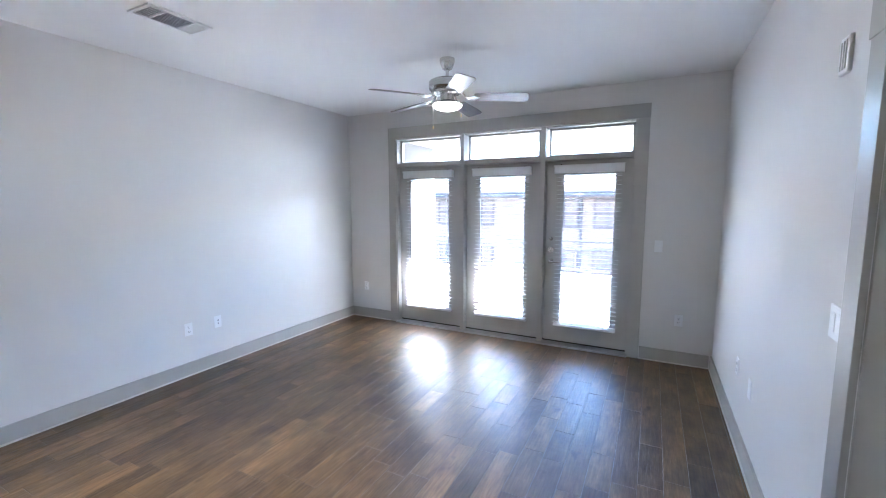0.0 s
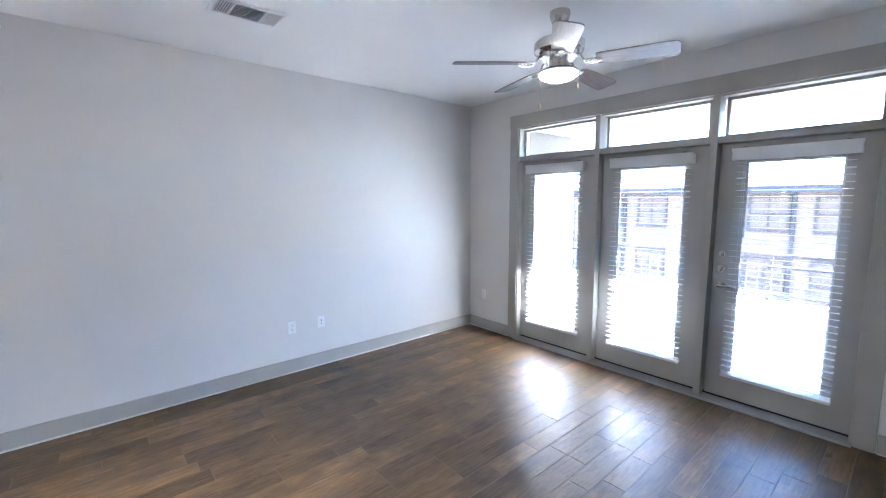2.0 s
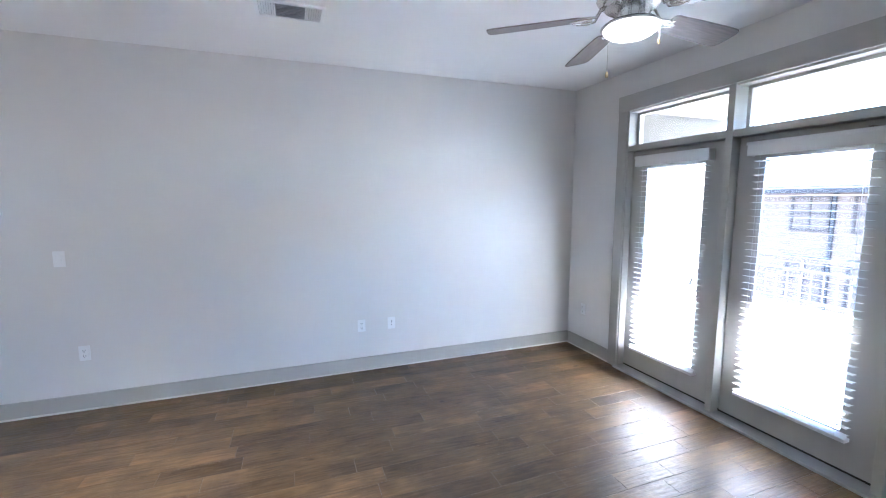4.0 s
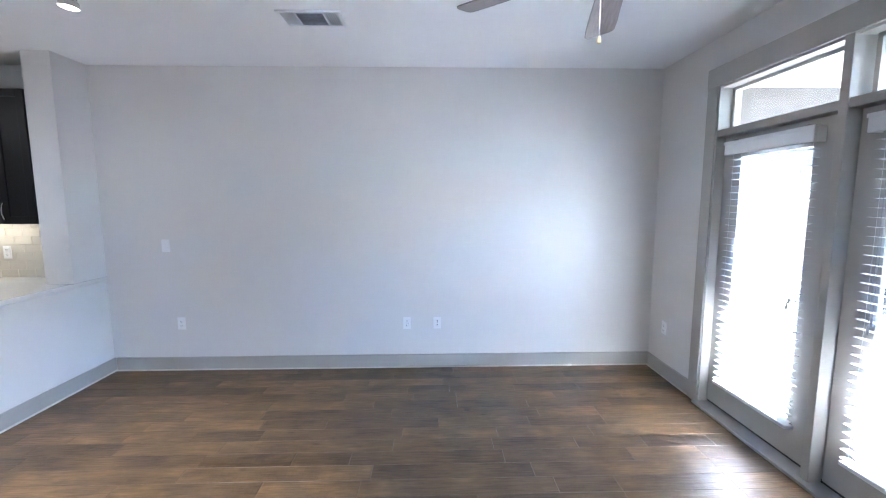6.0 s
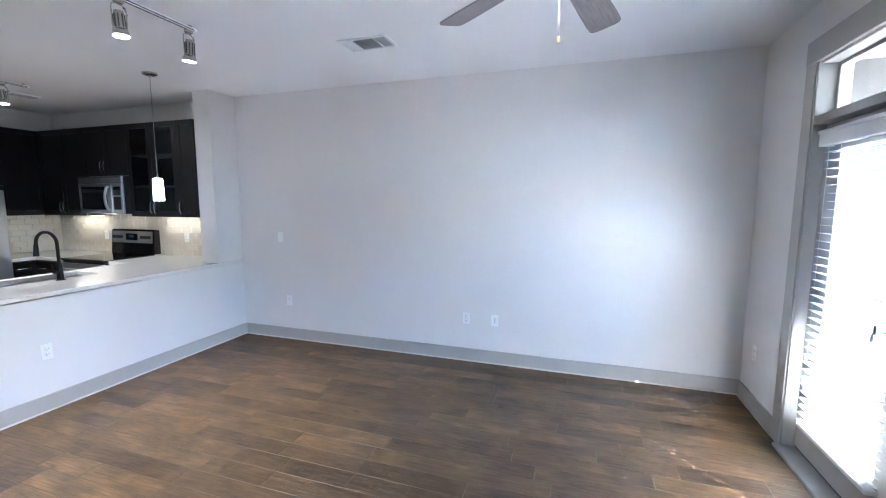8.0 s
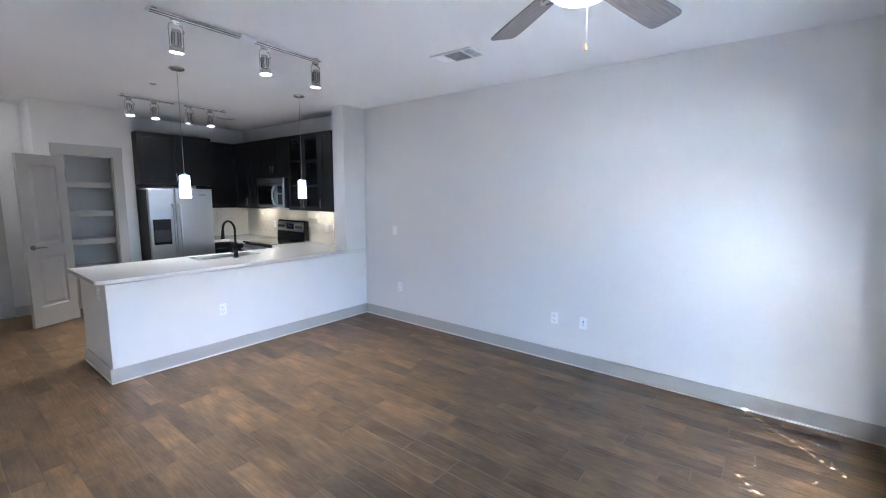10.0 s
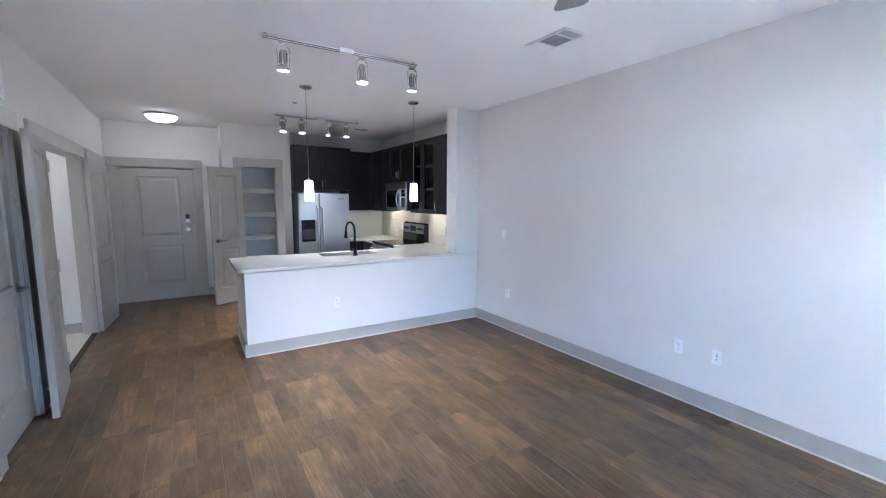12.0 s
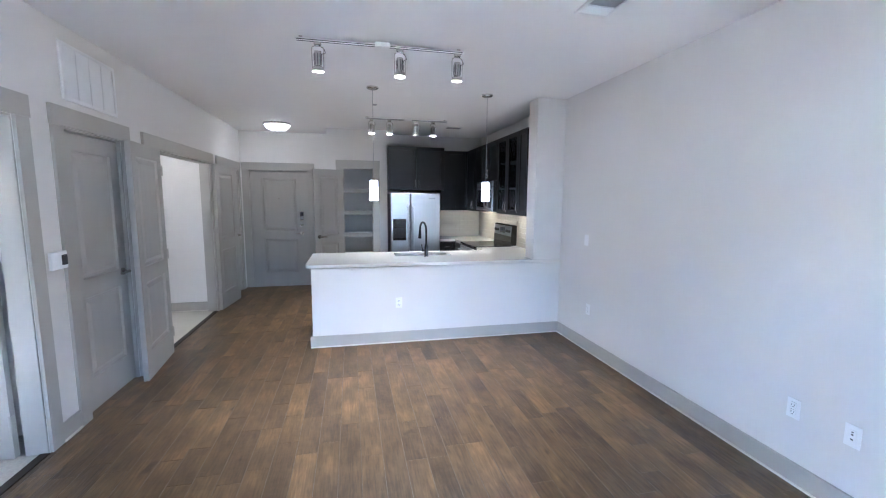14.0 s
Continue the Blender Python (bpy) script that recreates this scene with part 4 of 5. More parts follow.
for k in range(5):
    ang = 20 + 72 * k
    if blade_me is None:
        bm = bmesh.new()
        prof = [(0.225, 0.052), (0.24, 0.060), (0.40, 0.068), (0.56, 0.074), (0.635, 0.073), (0.652, 0.064), (0.66, 0.045)]
        up = [bm.verts.new((x, w, 0)) for x, w in prof] + [bm.verts.new((x, -w, 0)) for x, w in reversed(prof)]
        f = bm.faces.new(up)
        ex = bmesh.ops.extrude_face_region(bm, geom=[f])
        bmesh.ops.translate(bm, verts=[v for v in ex["geom"] if isinstance(v, bmesh.types.BMVert)], vec=(0, 0, -0.006))
        b = part("blade", bm, M_BLADE, fan, "grey-brown wood-grain blade")
        bm = bmesh.new()
        for s in (-1, 1):
            tube(bm, [(0.095, 0.008 * s, 0.045), (0.13, 0.016 * s, 0.030), (0.155, 0.024 * s, -0.010), (0.19, 0.036 * s, -0.012), (0.225, 0.030 * s, -0.010), (0.255, 0.012 * s, -0.009)], 0.006, 8)
            tube(bm, [(0.17, 0.006 * s, -0.012), (0.205, 0.016 * s, -0.011), (0.235, 0.040 * s, -0.009)], 0.0045, 8)
        box(bm, 0.19, -0.014, -0.012, 0.27, 0.014, -0.0065, 0.002)
        ir = part("blade_iron", bm, M_NICKEL, fan, "scrolled nickel blade bracket", True)
        blade_me, iron_me = b.data, ir.data
    else:
        b, ir = new("blade", blade_me), new("blade_iron", iron_me)
        b.parent = ir.parent = fan
        b["label"], ir["label"] = "grey-brown wood-grain blade", "scrolled nickel blade bracket"
    m = pose(0, 0, -0.298, 0, 1.8, ang)
    b.matrix_basis = m @ pose(0, 0, 0, -12, 0, 0)
    ir.matrix_basis = m
for cx, cy, zl, rr in ((-0.125, -0.015, -0.525, 0.008), (0.09, 0.08, -0.43, 0.006)):
    bm = bmesh.new()
    tube(bm, [(cx, cy, -0.362), (cx, cy, zl)], 0.0012, 6)
    part("pull_chain", bm, M_NICKEL, fan)
    bm = bmesh.new()
    lathe(bm, [(0, zl + 0.004), (rr * 0.6, zl), (rr, zl - 0.014), (rr * 0.8, zl - 0.024), (0, zl - 0.026)], 12, (cx, cy, 0))
    part("pull_knob", bm, M_BRASS, fan, "small pale pull knob", True)


# ---- track lights and pendants ----
def track(m, length, heads, feed, label, power):
    t = thing("track_light", m, label, "track light", "track lights")
    rl = boxes("rail", M_GRILLE, t, (0, -0.018, -0.030, length, 0.018, -0.012), bevel=0.003)
    boxes("slot", M_SLOT, rl, (0.012, -0.0195, -0.0275, length - 0.012, 0.0195, -0.0215), (0.012, -0.006, -0.0312, length - 0.012, 0.006, -0.0302), label="dark conductor slot")
    boxes("feed_box", M_GRILLE, t, (feed - 0.055, -0.03, -0.034, feed + 0.055, 0.03, 0), bevel=0.004, label="white feed box")
    for e in (0.04, length - 0.04):
        boxes("mount", M_NICKEL, t, (e - 0.012, -0.012, -0.013, e + 0.012, 0.012, 0))
    for hx, tilt in heads:
        hd = new("lamp_head")
        hd.parent = t
        hd.matrix_basis = pose(hx, 0, -0.030)
        boxes("adapter", M_NICKEL, hd, (-0.026, -0.013, -0.022, 0.026, 0.013, 0), bevel=0.003)
        bm = bmesh.new()
        tube(bm, [(0.040, 0, -0.185), (0.042, 0, -0.06), (0.038, 0, -0.038), (0.020, 0, -0.030), (-0.020, 0, -0.030), (-0.038, 0, -0.038), (-0.042, 0, -0.06), (-0.040, 0, -0.185)], 0.0032, 8)
        part("yoke", bm, M_NICKEL, hd, "", True)
        q = pose(0, 0, -0.13, tilt, 0, 0)
        bm = bmesh.new()
        lathe(bm, [(0, 0.065), (0.024, 0.063), (0.026, 0.05), (0.027, -0.035), (0.040, -0.048), (0.043, -0.072), (0.038, -0.075)], 28)
        can = part("can", bm, M_NICKEL, hd, "", True)
        can.matrix_basis = q
        bm = bmesh.new()
        for a in range(0, 360, 45):
            ca, sa = 0.0268 * math.cos(radians(a)), 0.0268 * math.sin(radians(a))
            box(bm, ca - 0.0025, sa - 0.0025, -0.03, ca + 0.0025, sa + 0.0025, 0.045)
        part("vent_slots", bm, M_SLOT, can, "dark cooling slots round the can")
        bm = bmesh.new()
        lathe(bm, [(0.038, -0.073), (0.030, -0.076), (0, -0.078)], 24)
        o = part("lens", bm, M_LENS, hd, "lit lamp lens")
        o.matrix_basis = q
        sd = bpy.data.lights.new("lamp_beam", "SPOT")
        sd.energy, sd.color, sd.spot_size, sd.spot_blend, sd.shadow_soft_size = power, (1.0, 0.88, 0.70), radians(84), 0.7, 0.03
        so = new("lamp_beam", sd)
        so.parent = hd
        so.matrix_basis = q @ pose(0, 0, -0.085)
        bm = bmesh.new()
        tube(bm, [(0.01, 0, -0.02), (0.045, 0.012, -0.045), (0.055, 0.01, -0.07), (0.02, 0.004, -0.085), (0.0, 0.0, -0.075)], 0.0025, 6)
        part("cable", bm, M_DARK, hd, "black lamp cable", True)
    return t


track(pose(-0.787, 0.650, HC, 0, 0, 180), 1.247, ((0.155, 6), (0.75, -4), (1.197, 6)), 0.62, "nickel ceiling track with three lit lamp heads", 1.35)
track(pose(-1.362, -2.19, HC, 0, 0, 180), 1.20, ((0.10, -8), (0.352, -10), (0.735, 10), (0.99, -6)), 0.62, "nickel kitchen ceiling track with four lit lamp heads", 1.25)
pd = thing("pendant_light", pose(-1.397, -0.600, HC), "slim lit white glass pendant light over the counter", "pendant light", "pendants over the counter")
bm = bmesh.new()
lathe(bm, [(0, 0), (0.062, 0), (0.062, -0.012), (0.05, -0.020), (0, -0.022)], 32)
part("canopy", bm, M_NICKEL, pd, "", True)
bm = bmesh.new()
tube(bm, [(0, 0, -0.02), (0, 0, -0.94)], 0.0026, 8)
part("cord", bm, M_FILTER, pd)
bm = bmesh.new()
lathe(bm, [(0, -0.935), (0.006, -0.936), (0.012, -0.945), (0.030, -0.956), (0.030, -0.962), (0, -0.962)], 24)
part("cap", bm, M_NICKEL, pd, "", True)
bm = bmesh.new()
lathe(bm, [(0, -0.960), (0.038, -0.960), (0.042, -0.966), (0.047, -1.170), (0.042, -1.172), (0.040, -0.98), (0, -0.978)], 32)
part("shade", bm, M_SHADE, pd, "lit white glass cylinder shade", True)
copy_thing(pd, pose(-2.658, -0.620, HC))

# ---- kitchen: worktop and lower cabinets ----
def outline_slab(bm, pts, z0, z1):
    f = bm.faces.new([bm.verts.new((x, y, z0)) for x, y in pts])
    ex = bmesh.ops.extrude_face_region(bm, geom=[f])
    bmesh.ops.translate(bm, verts=[v for v in ex["geom"] if isinstance(v, bmesh.types.BMVert)], vec=(0, 0, z1 - z0))


RY0, RY1 = -2.62, -1.86      # range
SX0, SX1, SYA, SYB = -2.40, -1.68, -1.46, -1.12  # sink cut-out
wt = thing("worktop", pose(0, 0, 0), "white speckled quartz worktop with a rounded peninsula corner", "worktop")
bm = bmesh.new()
c = 0.07
CE, CN, CS = -0.668, -0.566, -1.55
corner = [(CE - c + c * math.sin(radians(a)), CN - c + c * math.cos(radians(a))) for a in range(0, 91, 15)]
outline_slab(bm, [(WX + 0.002, CN), *corner, (CE, SYA - 0.0), (SX1, SYA), (SX1, SYB), (SX0, SYB), (SX0, SYA), (WX + 0.002, SYA)], 0.868, TOP)
part("peninsula_slab", bm, M_QUARTZ, wt)
boxes("back_slab", M_QUARTZ, wt, (WX + 0.002, CS, 0.86, CE, SYA - 0.0005, TOP))
boxes("side_slab", M_QUARTZ, wt, (WX + 0.002, RY1 + 0.002, 0.86, -2.95, CS - 0.0005, TOP))
boxes("corner_slab", M_QUARTZ, wt, (WX + 0.002, KY + 0.002, 0.86, -2.95, RY0 - 0.002, TOP))
boxes("fridge_side_slab", M_QUARTZ, wt, (-2.9495, KY + 0.002, 0.86, -2.665, -3.15, TOP))
sk = thing("sink", pose(SX0, SYA, 0.0), "undermount stainless steel kitchen sink", "sink")
w, d = SX1 - SX0, SYB - SYA
boxes("basin", M_STEEL, sk, (-0.012, -0.012, 0.66, w + 0.012, d + 0.012, 0.67), (-0.012, -0.012, 0.67, 0.0, d + 0.012, 0.859), (w, -0.012, 0.67, w + 0.012, d + 0.012, 0.859), (0, -0.012, 0.67, w, 0, 0.859), (0, d, 0.67, w, d + 0.012, 0.859))
bm = bmesh.new()
lathe(bm, [(0, 0.675), (0.04, 0.675), (0.045, 0.671)], 24, (w / 2, d / 2, 0))
part("drain", bm, M_NICKEL, sk)
fc = thing("faucet", pose(-2.05, -1.055, TOP, 0, 0, 13), "matt black gooseneck pull-down kitchen faucet", "faucet")
bm = bmesh.new()
lathe(bm, [(0, 0.006), (0.032, 0.006), (0.033, 0), (0.026, 0.006), (0.024, 0.02), (0.021, 0.13), (0.016, 0.15)], 24)
tube(bm, [(0, 0, 0.13)] + [(0, 0, 0.30)] + [(0, -0.10 + 0.10 * math.cos(radians(a)), 0.315 + 0.10 * math.sin(radians(a))) for a in range(0, 181, 15)] + [(0, -0.203, 0.29)], 0.013, 14)
part("neck", bm, M_FAUCET, fc, "", True)
bm = bmesh.new()
tube(bm, [(0, -0.201, 0.31), (0, -0.206, 0.25), (0, -0.210, 0.205)], [0.015, 0.019, 0.022], 16)
part("spray_head", bm, M_FAUCET, fc, "", True)
bm = bmesh.new()
tube(bm, [(0.018, 0, 0.075), (0.055, 0, 0.075)], 0.014, 14)
tube(bm, [(0.045, 0, 0.075), (0.052, -0.004, 0.10), (0.056, -0.01, 0.15)], [0.008, 0.006, 0.005], 10)
part("side_lever", bm, M_FAUCET, fc, "", True)


def bow_handle(parent, x, z, length=0.13, upright=True):
    bm = bmesh.new()
    pts = []
    for a in range(-90, 91, 15):
        s, cc = math.sin(radians(a)), math.cos(radians(a))
        q = (0.006 * cc - 0.003, -0.004 - 0.030 * cc, s * length / 2)
        pts.append((x + q[0], q[1], z + q[2]) if upright else (x + q[2], q[1], z + q[0]))
    tube(bm, pts, 0.0055, 8)
    return part("handle", bm, M_NICKEL, parent, "bowed nickel bar handle", True)


def shaker(parent, x0, z0, x1, z1, glass=False, handle=None, name="door"):
    """A framed cabinet door in the local x-z plane, facing -y."""
    g, s = 0.0015, 0.058
    x0, x1, z0, z1 = x0 + g, x1 - g, z0 + g, z1 - g
    bs = [(x0, -0.020, z0, x0 + s, 0, z1), (x1 - s, -0.020, z0, x1, 0, z1), (x0 + s, -0.020, z0, x1 - s, 0, z0 + s), (x0 + s, -0.020, z1 - s, x1 - s, 0, z1)]
    d = boxes(name, M_CAB, parent, *bs, bevel=0.0015)
    if glass:
        p = boxes("glass_pane", M_CABGLASS, d, (x0 + s - 0.004, -0.011, z0 + s - 0.004, x1 - s + 0.004, -0.008, z1 - s + 0.004), label="textured glass pane")
    else:
        boxes("inset_panel", M_CAB, d, (x0 + s - 0.002, -0.012, z0 + s - 0.002, x1 - s + 0.002, -0.004, z1 - s + 0.002))
    if handle is not None:
        hx, hz, up = handle
        h = bow_handle(d, hx, hz, upright=up)
        h.location = (0, -0.020, 0)
    return d


def wall_cabinet(m, w, d, z0, z1, doors, label, glass=False, name="wall_cabinet"):
    """Local x along the front, y into the wall from the front face at y=0."""
    cb = thing(name, m, label, "cabinet", "kitchen cabinets")
    t = 0.018
    if glass:
        boxes("body", M_CAB, cb, (0.001, 0.001, z0, t, d, z1), (w - t, 0.001, z0, w - 0.001, d, z1), (t, 0.001, z0, w - t, d, z0 + t), (t, 0.001, z1 - t, w - t, d, z1), (t, d - 0.008, z0 + t, w - t, d, z1 - t))
        for k in (1, 2):
            boxes("shelf", M_SHELFGLASS, cb, (t, 0.02, z0 + (z1 - z0) * k / 3 - 0.008, w - t, d - 0.01, z0 + (z1 - z0) * k / 3 + 0.008))
    else:
        boxes("body", M_CAB, cb, (0.001, 0.001, z0, w - 0.001, d, z1), bevel=0.0015)
    n = len(doors)
    for i, hnd in enumerate(doors):
        a, b = w * i / n, w * (i + 1) / n
        hx = None
        if hnd:
            hx = ((b - 0.03) if hnd == "r" else (a + 0.03), z0 + 0.105, True)
        shaker(cb, a, z0, b, z1, glass, hx)
    return cb


UF = WX + 0.345          # front of the west wall cabinets
UD = 0.34
def west(y1):
    """Frame for a cabinet on the west wall: local x runs north to south from y1."""
    return pose(UF, y1, 0, 0, 0, 90)


# local x runs along +y for a turn of 90 degrees, so each unit starts at its southern end
wall_cabinet(west(-1.07), 0.268, UD, 1.40, 2.465, ("l",), "narrow espresso shaker wall cabinet")
wall_cabinet(west(-1.84), 0.768, UD, 1.40, 2.465, ("r", "l"), "espresso wall cabinet with two textured glass doors", True)
wall_cabinet(west(-2.62), 0.778, UD, 1.885, 2.465, ("r", "l"), "short espresso wall cabinet over the microwave")
wall_cabinet(west(-3.43), 0.808, UD, 1.40, 2.465, ("r", "l"), "espresso shaker wall cabinet in the corner")
wall_cabinet(pose(-2.745, -3.45, 0, 0, 0, 180), 0.52, 0.329, 1.40, 2.465, (None,), "plain espresso wall cabinet beside the refrigerator")
wall_cabinet(pose(-1.772, -3.14, 0, 0, 0, 180), 0.965, 0.63, 1.755, 2.475, ("r", "l"), "deep espresso cabinet over the refrigerator")


def base_cabinet(m, w, d, cols, label, drawers=True):
    cb = thing("base_cabinet", m, label, "cabinet", "kitchen cabinets")
    boxes("body", M_CAB, cb, (0.001, 0.001, 0.10, w - 0.001, d, 0.858))
    boxes("toe_kick", M_DARK, cb, (0.001, 0.07, 0.0, w - 0.001, 0.09, 0.10))
    for i in range(cols):
        a, b = w * i / cols, w * (i + 1) / cols
        shaker(cb, a, 0.68, b, 0.85, handle=((a + b) / 2, 0.765, False), name="drawer_front")
        shaker(cb, a, 0.105, b, 0.678, handle=(b - 0.035, 0.58, True))
    return cb


base_cabinet(pose(-2.965, -3.43, 0, 0, 0, 90), 0.805, 0.61, 1, "espresso base cabinet with a drawer in the corner")
base_cabinet(pose(-2.965, -1.854, 0, 0, 0, 90), 0.30, 0.61, 1, "narrow espresso base cabinet beside the range")
base_cabinet(pose(-2.67, -3.17, 0, 0, 0, 180), 0.285, 0.59, 1, "narrow espresso base cabinet with a drawer beside the refrigerator")
base_cabinet(pose(PE - 0.11 - 2.10, -1.52, 0), 2.10, 0.80, 4, "espresso base cabinets under the peninsula")

# ---- range, microwave, refrigerator ----
rg = thing("range", pose(-2.935, RY0 + 0.004, 0, 0, 0, 90), "stainless electric range with a black glass cooktop", "range")
RW = RY1 - RY0 - 0.008
boxes("body", M_DARK, rg, (0, 0.0, 0.0, RW, 0.64, 0.885), bevel=0.004)
boxes("cooktop", M_BLACKGLASS, rg, (-0.002, -0.03, 0.886, RW + 0.002, 0.56, 0.912), bevel=0.005, label="black glass cooktop")
dr = boxes("oven_door", M_STEEL, rg, (0.006, -0.035, 0.21, RW - 0.006, -0.001, 0.86), bevel=0.006, label="stainless oven door")
boxes("door_window", M_BLACKGLASS, dr, (0.11, -0.038, 0.34, RW - 0.11, -0.034, 0.68), bevel=0.002)
bm = bmesh.new()
tube(bm, [(0.05, -0.035, 0.80), (0.055, -0.085, 0.80), (0.09, -0.09, 0.80), (RW - 0.09, -0.09, 0.80), (RW - 0.055, -0.085, 0.80), (RW - 0.05, -0.035, 0.80)], 0.012, 12)
part("door_handle", bm, M_STEEL, dr, "stainless bar handle", True)
boxes("drawer", M_STEEL, rg, (0.006, -0.03, 0.03, RW - 0.006, -0.001, 0.20), bevel=0.005)
bm = bmesh.new()
pr = [(0.545, 0.912), (0.64, 0.912), (0.64, 1.215), (0.595, 1.222), (0.57, 1.205)]
a = [bm.verts.new((0, y, z)) for y, z in pr]
b = [bm.verts.new((RW, y, z)) for y, z in pr]
bm.faces.new(a), bm.faces.new(b)
for i in range(5):
    bm.faces.new((a[i], a[(i + 1) % 5], b[(i + 1) % 5], b[i]))
bk = part("backguard", bm, M_BLACKGLASS, rg, "glossy black backguard")
bm = bmesh.new()
a = [bm.verts.new((x, y, z)) for x, y, z in ((0.02, 0.556, 1.05), (RW - 0.02, 0.556, 1.05), (RW - 0.02, 0.5665, 1.198), (0.02, 0.5665, 1.198))]
c4 = [bm.verts.new((v.co.x, v.co.y - 0.004, v.co.z)) for v in a]
bm.faces.new(c4)
for i in range(4):
    bm.faces.new((a[i], a[(i + 1) % 4], c4[(i + 1) % 4], c4[i]))
part("control_panel", bm, M_PANEL, bk, "stainless control panel")
boxes("display_window", M_BLACKGLASS, bk, (RW / 2 - 0.10, 0.5485, 1.085, RW / 2 + 0.10, 0.5565, 1.17), bevel=0.002, label="black glass display window")
boxes("display", M_BLUELED, bk, (RW / 2 - 0.04, 0.5475, 1.12, RW / 2 + 0.04, 0.5483, 1.15), label="dim blue clock digits")
for kx in (0.07, 0.13, 0.19, RW - 0.19, RW - 0.13, RW - 0.07):
    bm = bmesh.new()
    tube(bm, [(kx, 0.557, 1.125), (kx, 0.536, 1.123)], [0.024, 0.020], 18)
    part("knob", bm, M_DARK, rg, "black control knob", True)

mw = thing("microwave", pose(-3.195, RY0 + 0.006, 1.43, 0, 0, 90), "stainless over-the-range microwave with a black window", "microwave")
MW = RW - 0.004
boxes("case", M_DARK, mw, (0, 0.0, 0, MW, 0.40, 0.445), bevel=0.004)
d = boxes("door", M_STEEL, mw, (0.002, -0.03, 0.004, MW * 0.76, -0.001, 0.36), bevel=0.006, label="stainless microwave door")
boxes("door_window", M_BLACKGLASS, d, (0.05, -0.033, 0.05, MW * 0.66, -0.029, 0.32), bevel=0.004)
bm = bmesh.new()
tube(bm, [(MW * 0.71, -0.03, 0.04)] + [(MW * 0.71, -0.03 - 0.05 * math.sin(radians(a)), 0.18 - 0.14 * math.cos(radians(a))) for a in range(15, 166, 15)] + [(MW * 0.71, -0.03, 0.32)], 0.014, 12)
part("door_handle", bm, M_STEEL, d, "bowed stainless handle", True)
cpn = boxes("control_panel", M_STEEL, mw, (MW * 0.765, -0.028, 0.004, MW - 0.002, -0.001, 0.36), bevel=0.005)
boxes("display", M_BLACKGLASS, cpn, (MW * 0.80, -0.031, 0.22, MW - 0.03, -0.027, 0.32), bevel=0.002)
boxes("keypad", M_DARK, cpn, (MW * 0.80, -0.031, 0.05, MW - 0.03, -0.027, 0.20), bevel=0.002)
tg = boxes("top_grille", M_STEEL, mw, (0.002, -0.026, 0.365, MW - 0.002, -0.001, 0.443), bevel=0.004, label="stainless top vent strip")
boxes("vent_slots", M_DARK, tg, *[(0.03, -0.0275, z, MW - 0.03, -0.0255, z + 0.004) for z in (0.425, 0.433)], label="dark vent slots")
boxes("badge", M_NICKEL, mw, (MW * 0.45, -0.0275, 0.395, MW * 0.55, -0.0255, 0.41))
boxes("cooktop_lamp", M_STRIP, mw, (MW * 0.3, 0.10, -0.006, MW * 0.55, 0.18, 0.0005), label="lit cooktop lamp")

FX0, FX1, FY = -2.625, -1.79, -2.92
fr = thing("refrigerator", pose(FX1, FY, 0, 0, 0, 180), "stainless side-by-side refrigerator with a black water dispenser", "refrigerator")
FW = FX1 - FX0
boxes("cabinet", M_DARK, fr, (0.004, 0.075, 0.02, FW - 0.004, 0.80, 1.70), bevel=0.006)
sp_x = FW * 0.395
d2 = boxes("door", M_STEEL, fr, (0.002, 0, 0.10, sp_x - 0.003, 0.07, 1.70), bevel=0.012, label="stainless freezer door")
d1 = boxes("door", M_STEEL, fr, (sp_x + 0.003, 0, 0.10, FW - 0.002, 0.07, 1.70), bevel=0.012, label="stainless fresh-food door")
boxes("kick_plate", M_DARK, fr, (0.01, 0.03, 0.02, FW - 0.01, 0.08, 0.095))
for dd, hx in ((d2, sp_x - 0.04), (d1, sp_x + 0.04)):
    bm = bmesh.new()
    tube(bm, [(hx, 0, 0.52), (hx, -0.045, 0.54), (hx, -0.052, 0.62), (hx, -0.052, 1.38), (hx, -0.045, 1.46), (hx, 0, 1.48)], 0.014, 12)
    part("handle", bm, M_STEEL, dd, "tall stainless bar handle", True)
boxes("dispenser", M_BLACKGLASS, d2, (0.035, -0.006, 0.915, sp_x - 0.075, 0.002, 1.27), bevel=0.004, label="black water and ice dispenser")
boxes("dispenser_well", M_DARK, d2, (0.055, -0.0075, 0.95, sp_x - 0.095, -0.0055, 1.12), bevel=0.001)
boxes("paddle", M_DARK, d2, (0.075, -0.016, 1.02, 0.105, -0.007, 1.09), bevel=0.002)
boxes("paddle", M_DARK, d2, (sp_x - 0.145, -0.016, 1.02, sp_x - 0.115, -0.007, 1.09), bevel=0.002)
boxes("badge", M_FILTER, d1, (FW - 0.19, -0.002, 1.60, FW - 0.09, 0.001, 1.622))

# under-cabinet lamps
for y0, y1 in ((-1.75, -1.15), (-3.35, -2.75)):
    ul = thing("cabinet_light", pose(WX + 0.12, (y0 + y1) / 2, 1.399), "slim lit lamp under the wall cabinet", "cabinet light", "under-cabinet lights")
    boxes("housing", M_GRILLE, ul, (-0.03, (y0 - y1) / 2, -0.006, 0.03, (y1 - y0) / 2, 0))
    boxes("diffuser", M_STRIP, ul, (-0.024, (y0 - y1) / 2 + 0.01, -0.008, 0.024, (y1 - y0) / 2 - 0.01, -0.0062), label="lit diffuser")
plate("outlet", pose(WX + 0.012, -1.42, 1.13, 0, 0, 90), "cream-set white outlet on the backsplash", "outlet")
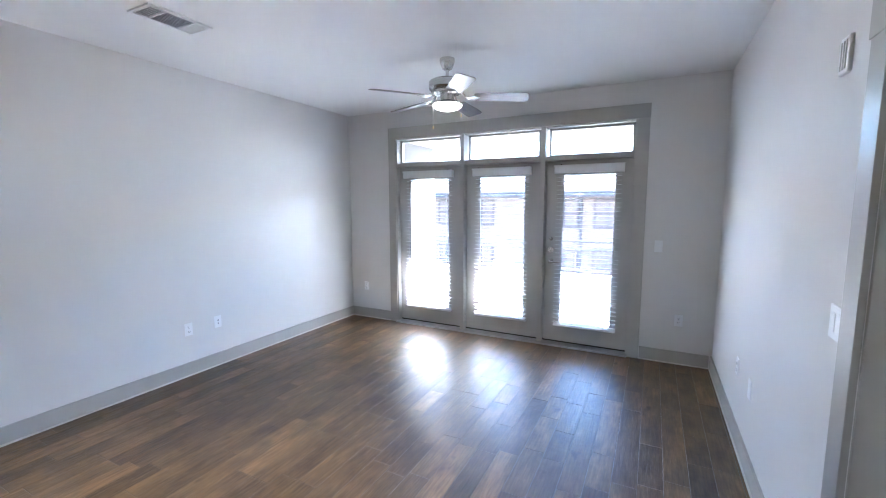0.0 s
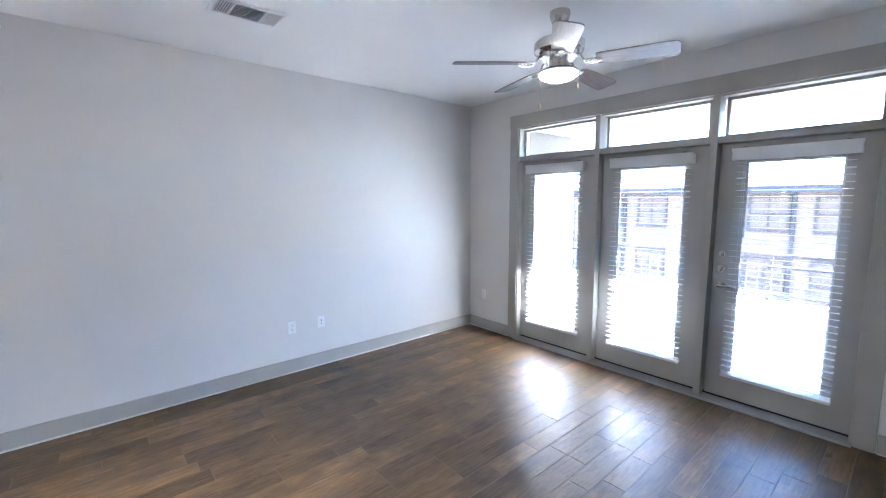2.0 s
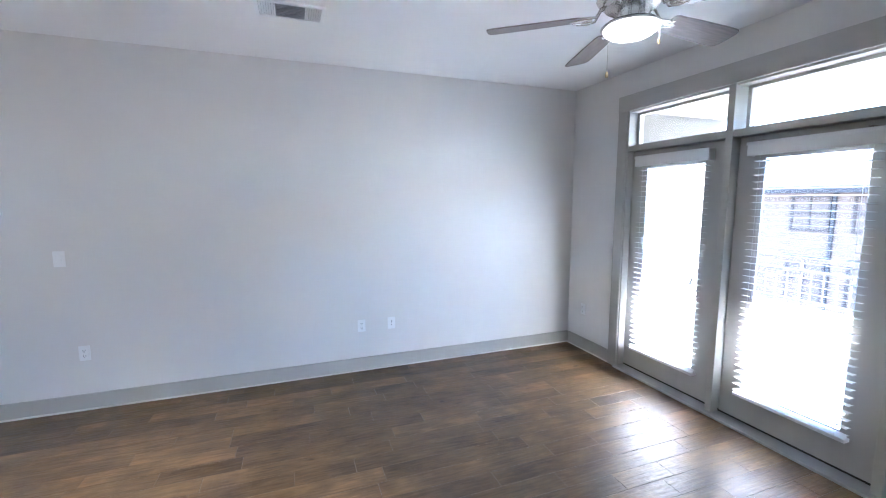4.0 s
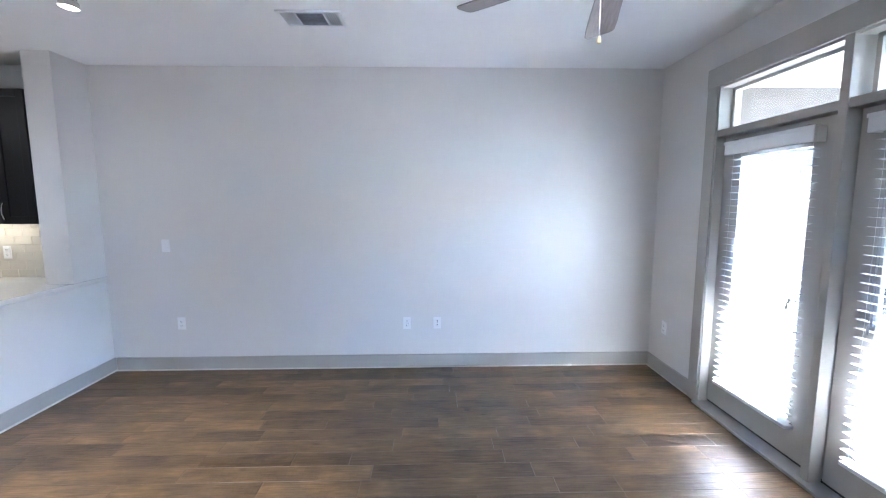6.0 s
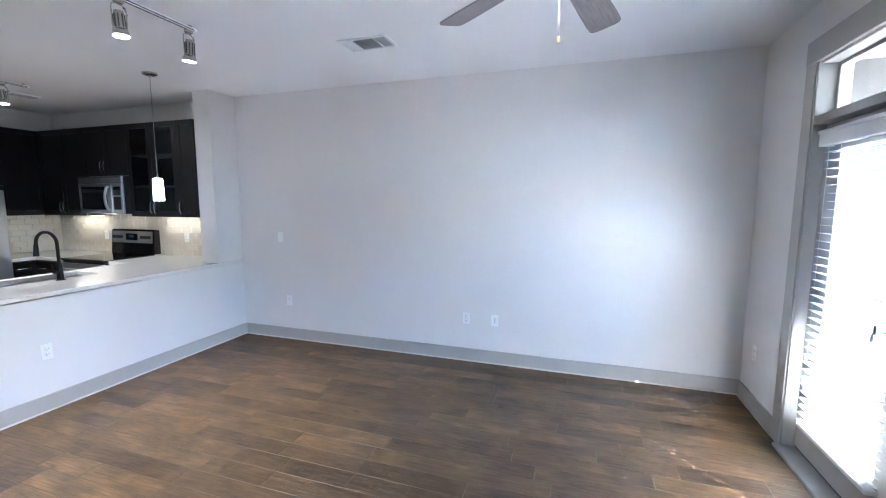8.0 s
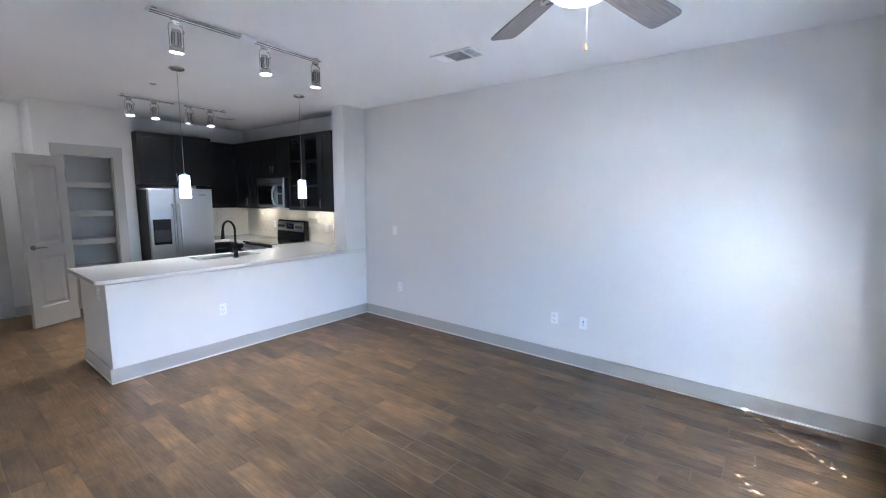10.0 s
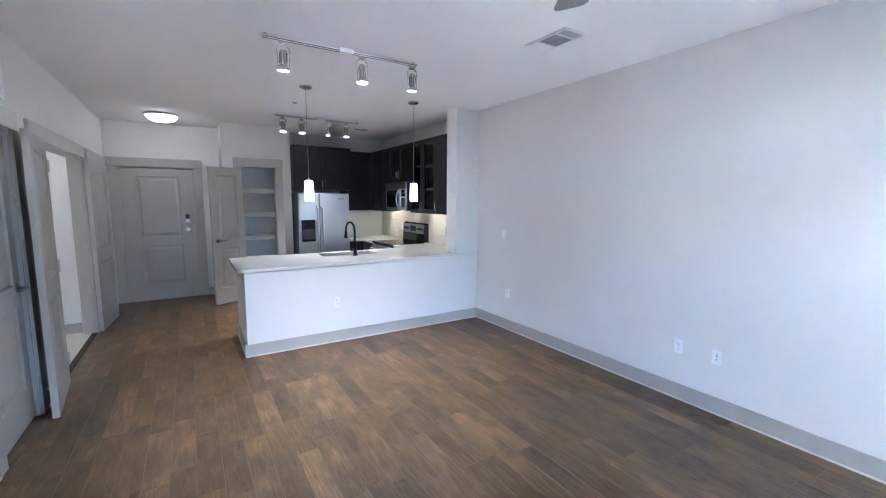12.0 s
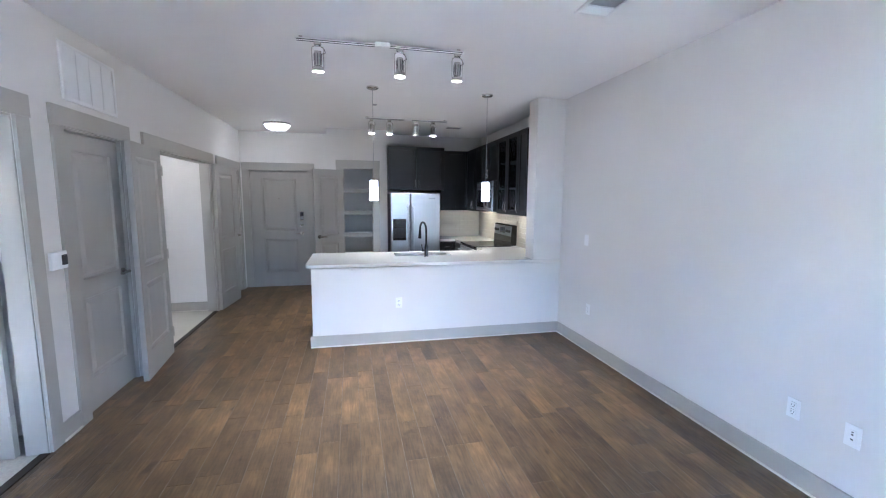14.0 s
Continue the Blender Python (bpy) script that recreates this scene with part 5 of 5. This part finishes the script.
plate("outlet", pose(WX + 0.012, -2.85, 1.13, 0, 0, 90), "cream-set white outlet on the backsplash", "outlet")

# ---- backsplash tiles ----
def tiles(name, m, length, height, label):
    """Running-bond glazed tiles; local x along the wall, z up, facing -y."""
    bs = thing(name, m, label, "backsplash", kind="structure")
    boxes("grout_bed", M_GROUT, bs, (0, 0.0, 0, length, 0.006, height))
    tw, thh, g = 0.150, 0.072, 0.002
    cache = {}
    rows = int(height / (thh + g)) + 1
    for r in range(rows):
        z0 = r * (thh + g)
        z1 = min(z0 + thh, height)
        if z1 - z0 < 0.01:
            continue
        x = -(tw + g) / 2 if r % 2 else 0.0
        while x < length - 0.004:
            a, b = max(x, 0.0), min(x + tw, length)
            if b - a > 0.008:
                key = (round(b - a, 3), round(z1 - z0, 3))
                if key not in cache:
                    bm = bmesh.new()
                    box(bm, 0, -0.004, 0, key[0], 0.001, key[1])
                    top = [v for v in bm.verts if v.co.y < -0.003]
                    for v in top:
                        v.co.x += 0.0015 if v.co.x < key[0] / 2 else -0.0015
                        v.co.z += 0.0015 if v.co.z < key[1] / 2 else -0.0015
                    o = part("tile", bm, M_TILE, bs)
                    cache[key] = o.data
                else:
                    o = new("tile", cache[key])
                    o.parent = bs
                o.location = (a, 0, z0)
            x += tw + g
    return bs


tiles("backsplash_west", pose(WX + 0.0065, KY, TOP + 0.001, 0, 0, 90), 2.975, 0.498, "cream glazed subway tile backsplash behind the range")
tiles("backsplash_south", pose(WX + 0.942, KY + 0.0065, TOP + 0.001, 0, 0, 180), 0.93, 0.498, "cream glazed subway tile backsplash beside the refrigerator")

# ---- floor boards ----
tagged(boxes("floor_base", M_SUB, None, (WX - WT, SY - WT, -0.12, EX + 0.045, NY + 0.02, -0.006)), "dark joint bed under the floorboards", "floor", kind="structure")
floor = thing("floor", pose(0, 0, 0), "brown hand-scraped wood plank floor with a satin sheen", "floor", kind="structure")
PW, GAP = 0.134, 0.0006
PLANK = {}


def plank_mesh(length):
    if length in PLANK:
        return PLANK[length]
    bm = bmesh.new()
    w, l, e = PW - GAP, length - GAP, 0.0022
    lo = [bm.verts.new(p) for p in ((0, 0, -0.006), (w, 0, -0.006), (w, l, -0.006), (0, l, -0.006))]
    mid = [bm.verts.new(p) for p in ((0, 0, -0.0011), (w, 0, -0.0011), (w, l, -0.0011), (0, l, -0.0011))]
    hi = [bm.verts.new(p) for p in ((e, e, 0), (w - e, e, 0), (w - e, l - e, 0), (e, l - e, 0))]
    for p, q in ((lo, mid), (mid, hi)):
        for i in range(4):
            bm.faces.new((p[i], p[(i + 1) % 4], q[(i + 1) % 4], q[i]))
    bm.faces.new(hi)
    me = bpy.data.meshes.new("plank")
    bmesh.ops.recalc_face_normals(bm, faces=bm.faces)
    bm.to_mesh(me)
    bm.free()
    me.materials.append(M_FLOOR)
    me.materials.append(M_EDGE)
    for q in me.polygons:
        q.material_index = 0 if q.normal.z > 0.9 else 1
    PLANK[length] = me
    return me


rest_v, rest_f = [], []
rng = random.Random(7)
x, count = WX, 0
while x < EX + 0.04:
    y = NY - rng.choice((0.25, 0.4, 0.55, 0.7, 0.85, 1.0))
    y_top = NY + 0.015
    first = True
    while y_top > SY:
        length = round(y_top - y, 3) if first else rng.choice((0.35, 0.45, 0.55, 0.65, 0.8, 0.95, 1.1))
        first = False
        y0 = y_top - length
        xm, ym = x + PW / 2, y0 + length / 2
        near = y0 > -0.65 or (xm > -1.0 and y0 > -2.0)
        if near and count < 300:
            o = new("plank", plank_mesh(round(length, 3)))
            o.parent = floor
            o.location = (x, y0, rng.uniform(-0.0004, 0.0004))
            count += 1
        else:
            n = len(rest_v)
            a, b, c0, d0, e = x, x + PW - GAP, y0, y0 + length - GAP, 0.0022
            rest_v += [(a, c0, -0.0011), (b, c0, -0.0011), (b, d0, -0.0011), (a, d0, -0.0011), (a + e, c0 + e, 0), (b - e, c0 + e, 0), (b - e, d0 - e, 0), (a + e, d0 - e, 0)]
            rest_f += [(n + 4, n + 5, n + 6, n + 7)] + [(n + i, n + (i + 1) % 4, n + 4 + (i + 1) % 4, n + 4 + i) for i in range(4)]
        y_top = y0
    x += PW
me = bpy.data.meshes.new("plank_run")
me.from_pydata(rest_v, [], rest_f)
me.materials.append(M_FLOOR_FAR)
me.materials.append(M_EDGE)
for q in me.polygons:
    q.material_index = 0 if q.normal.z > 0.9 else 1
run = new("plank_run", me)
run.parent = floor
tagged(run, kind="stuff")
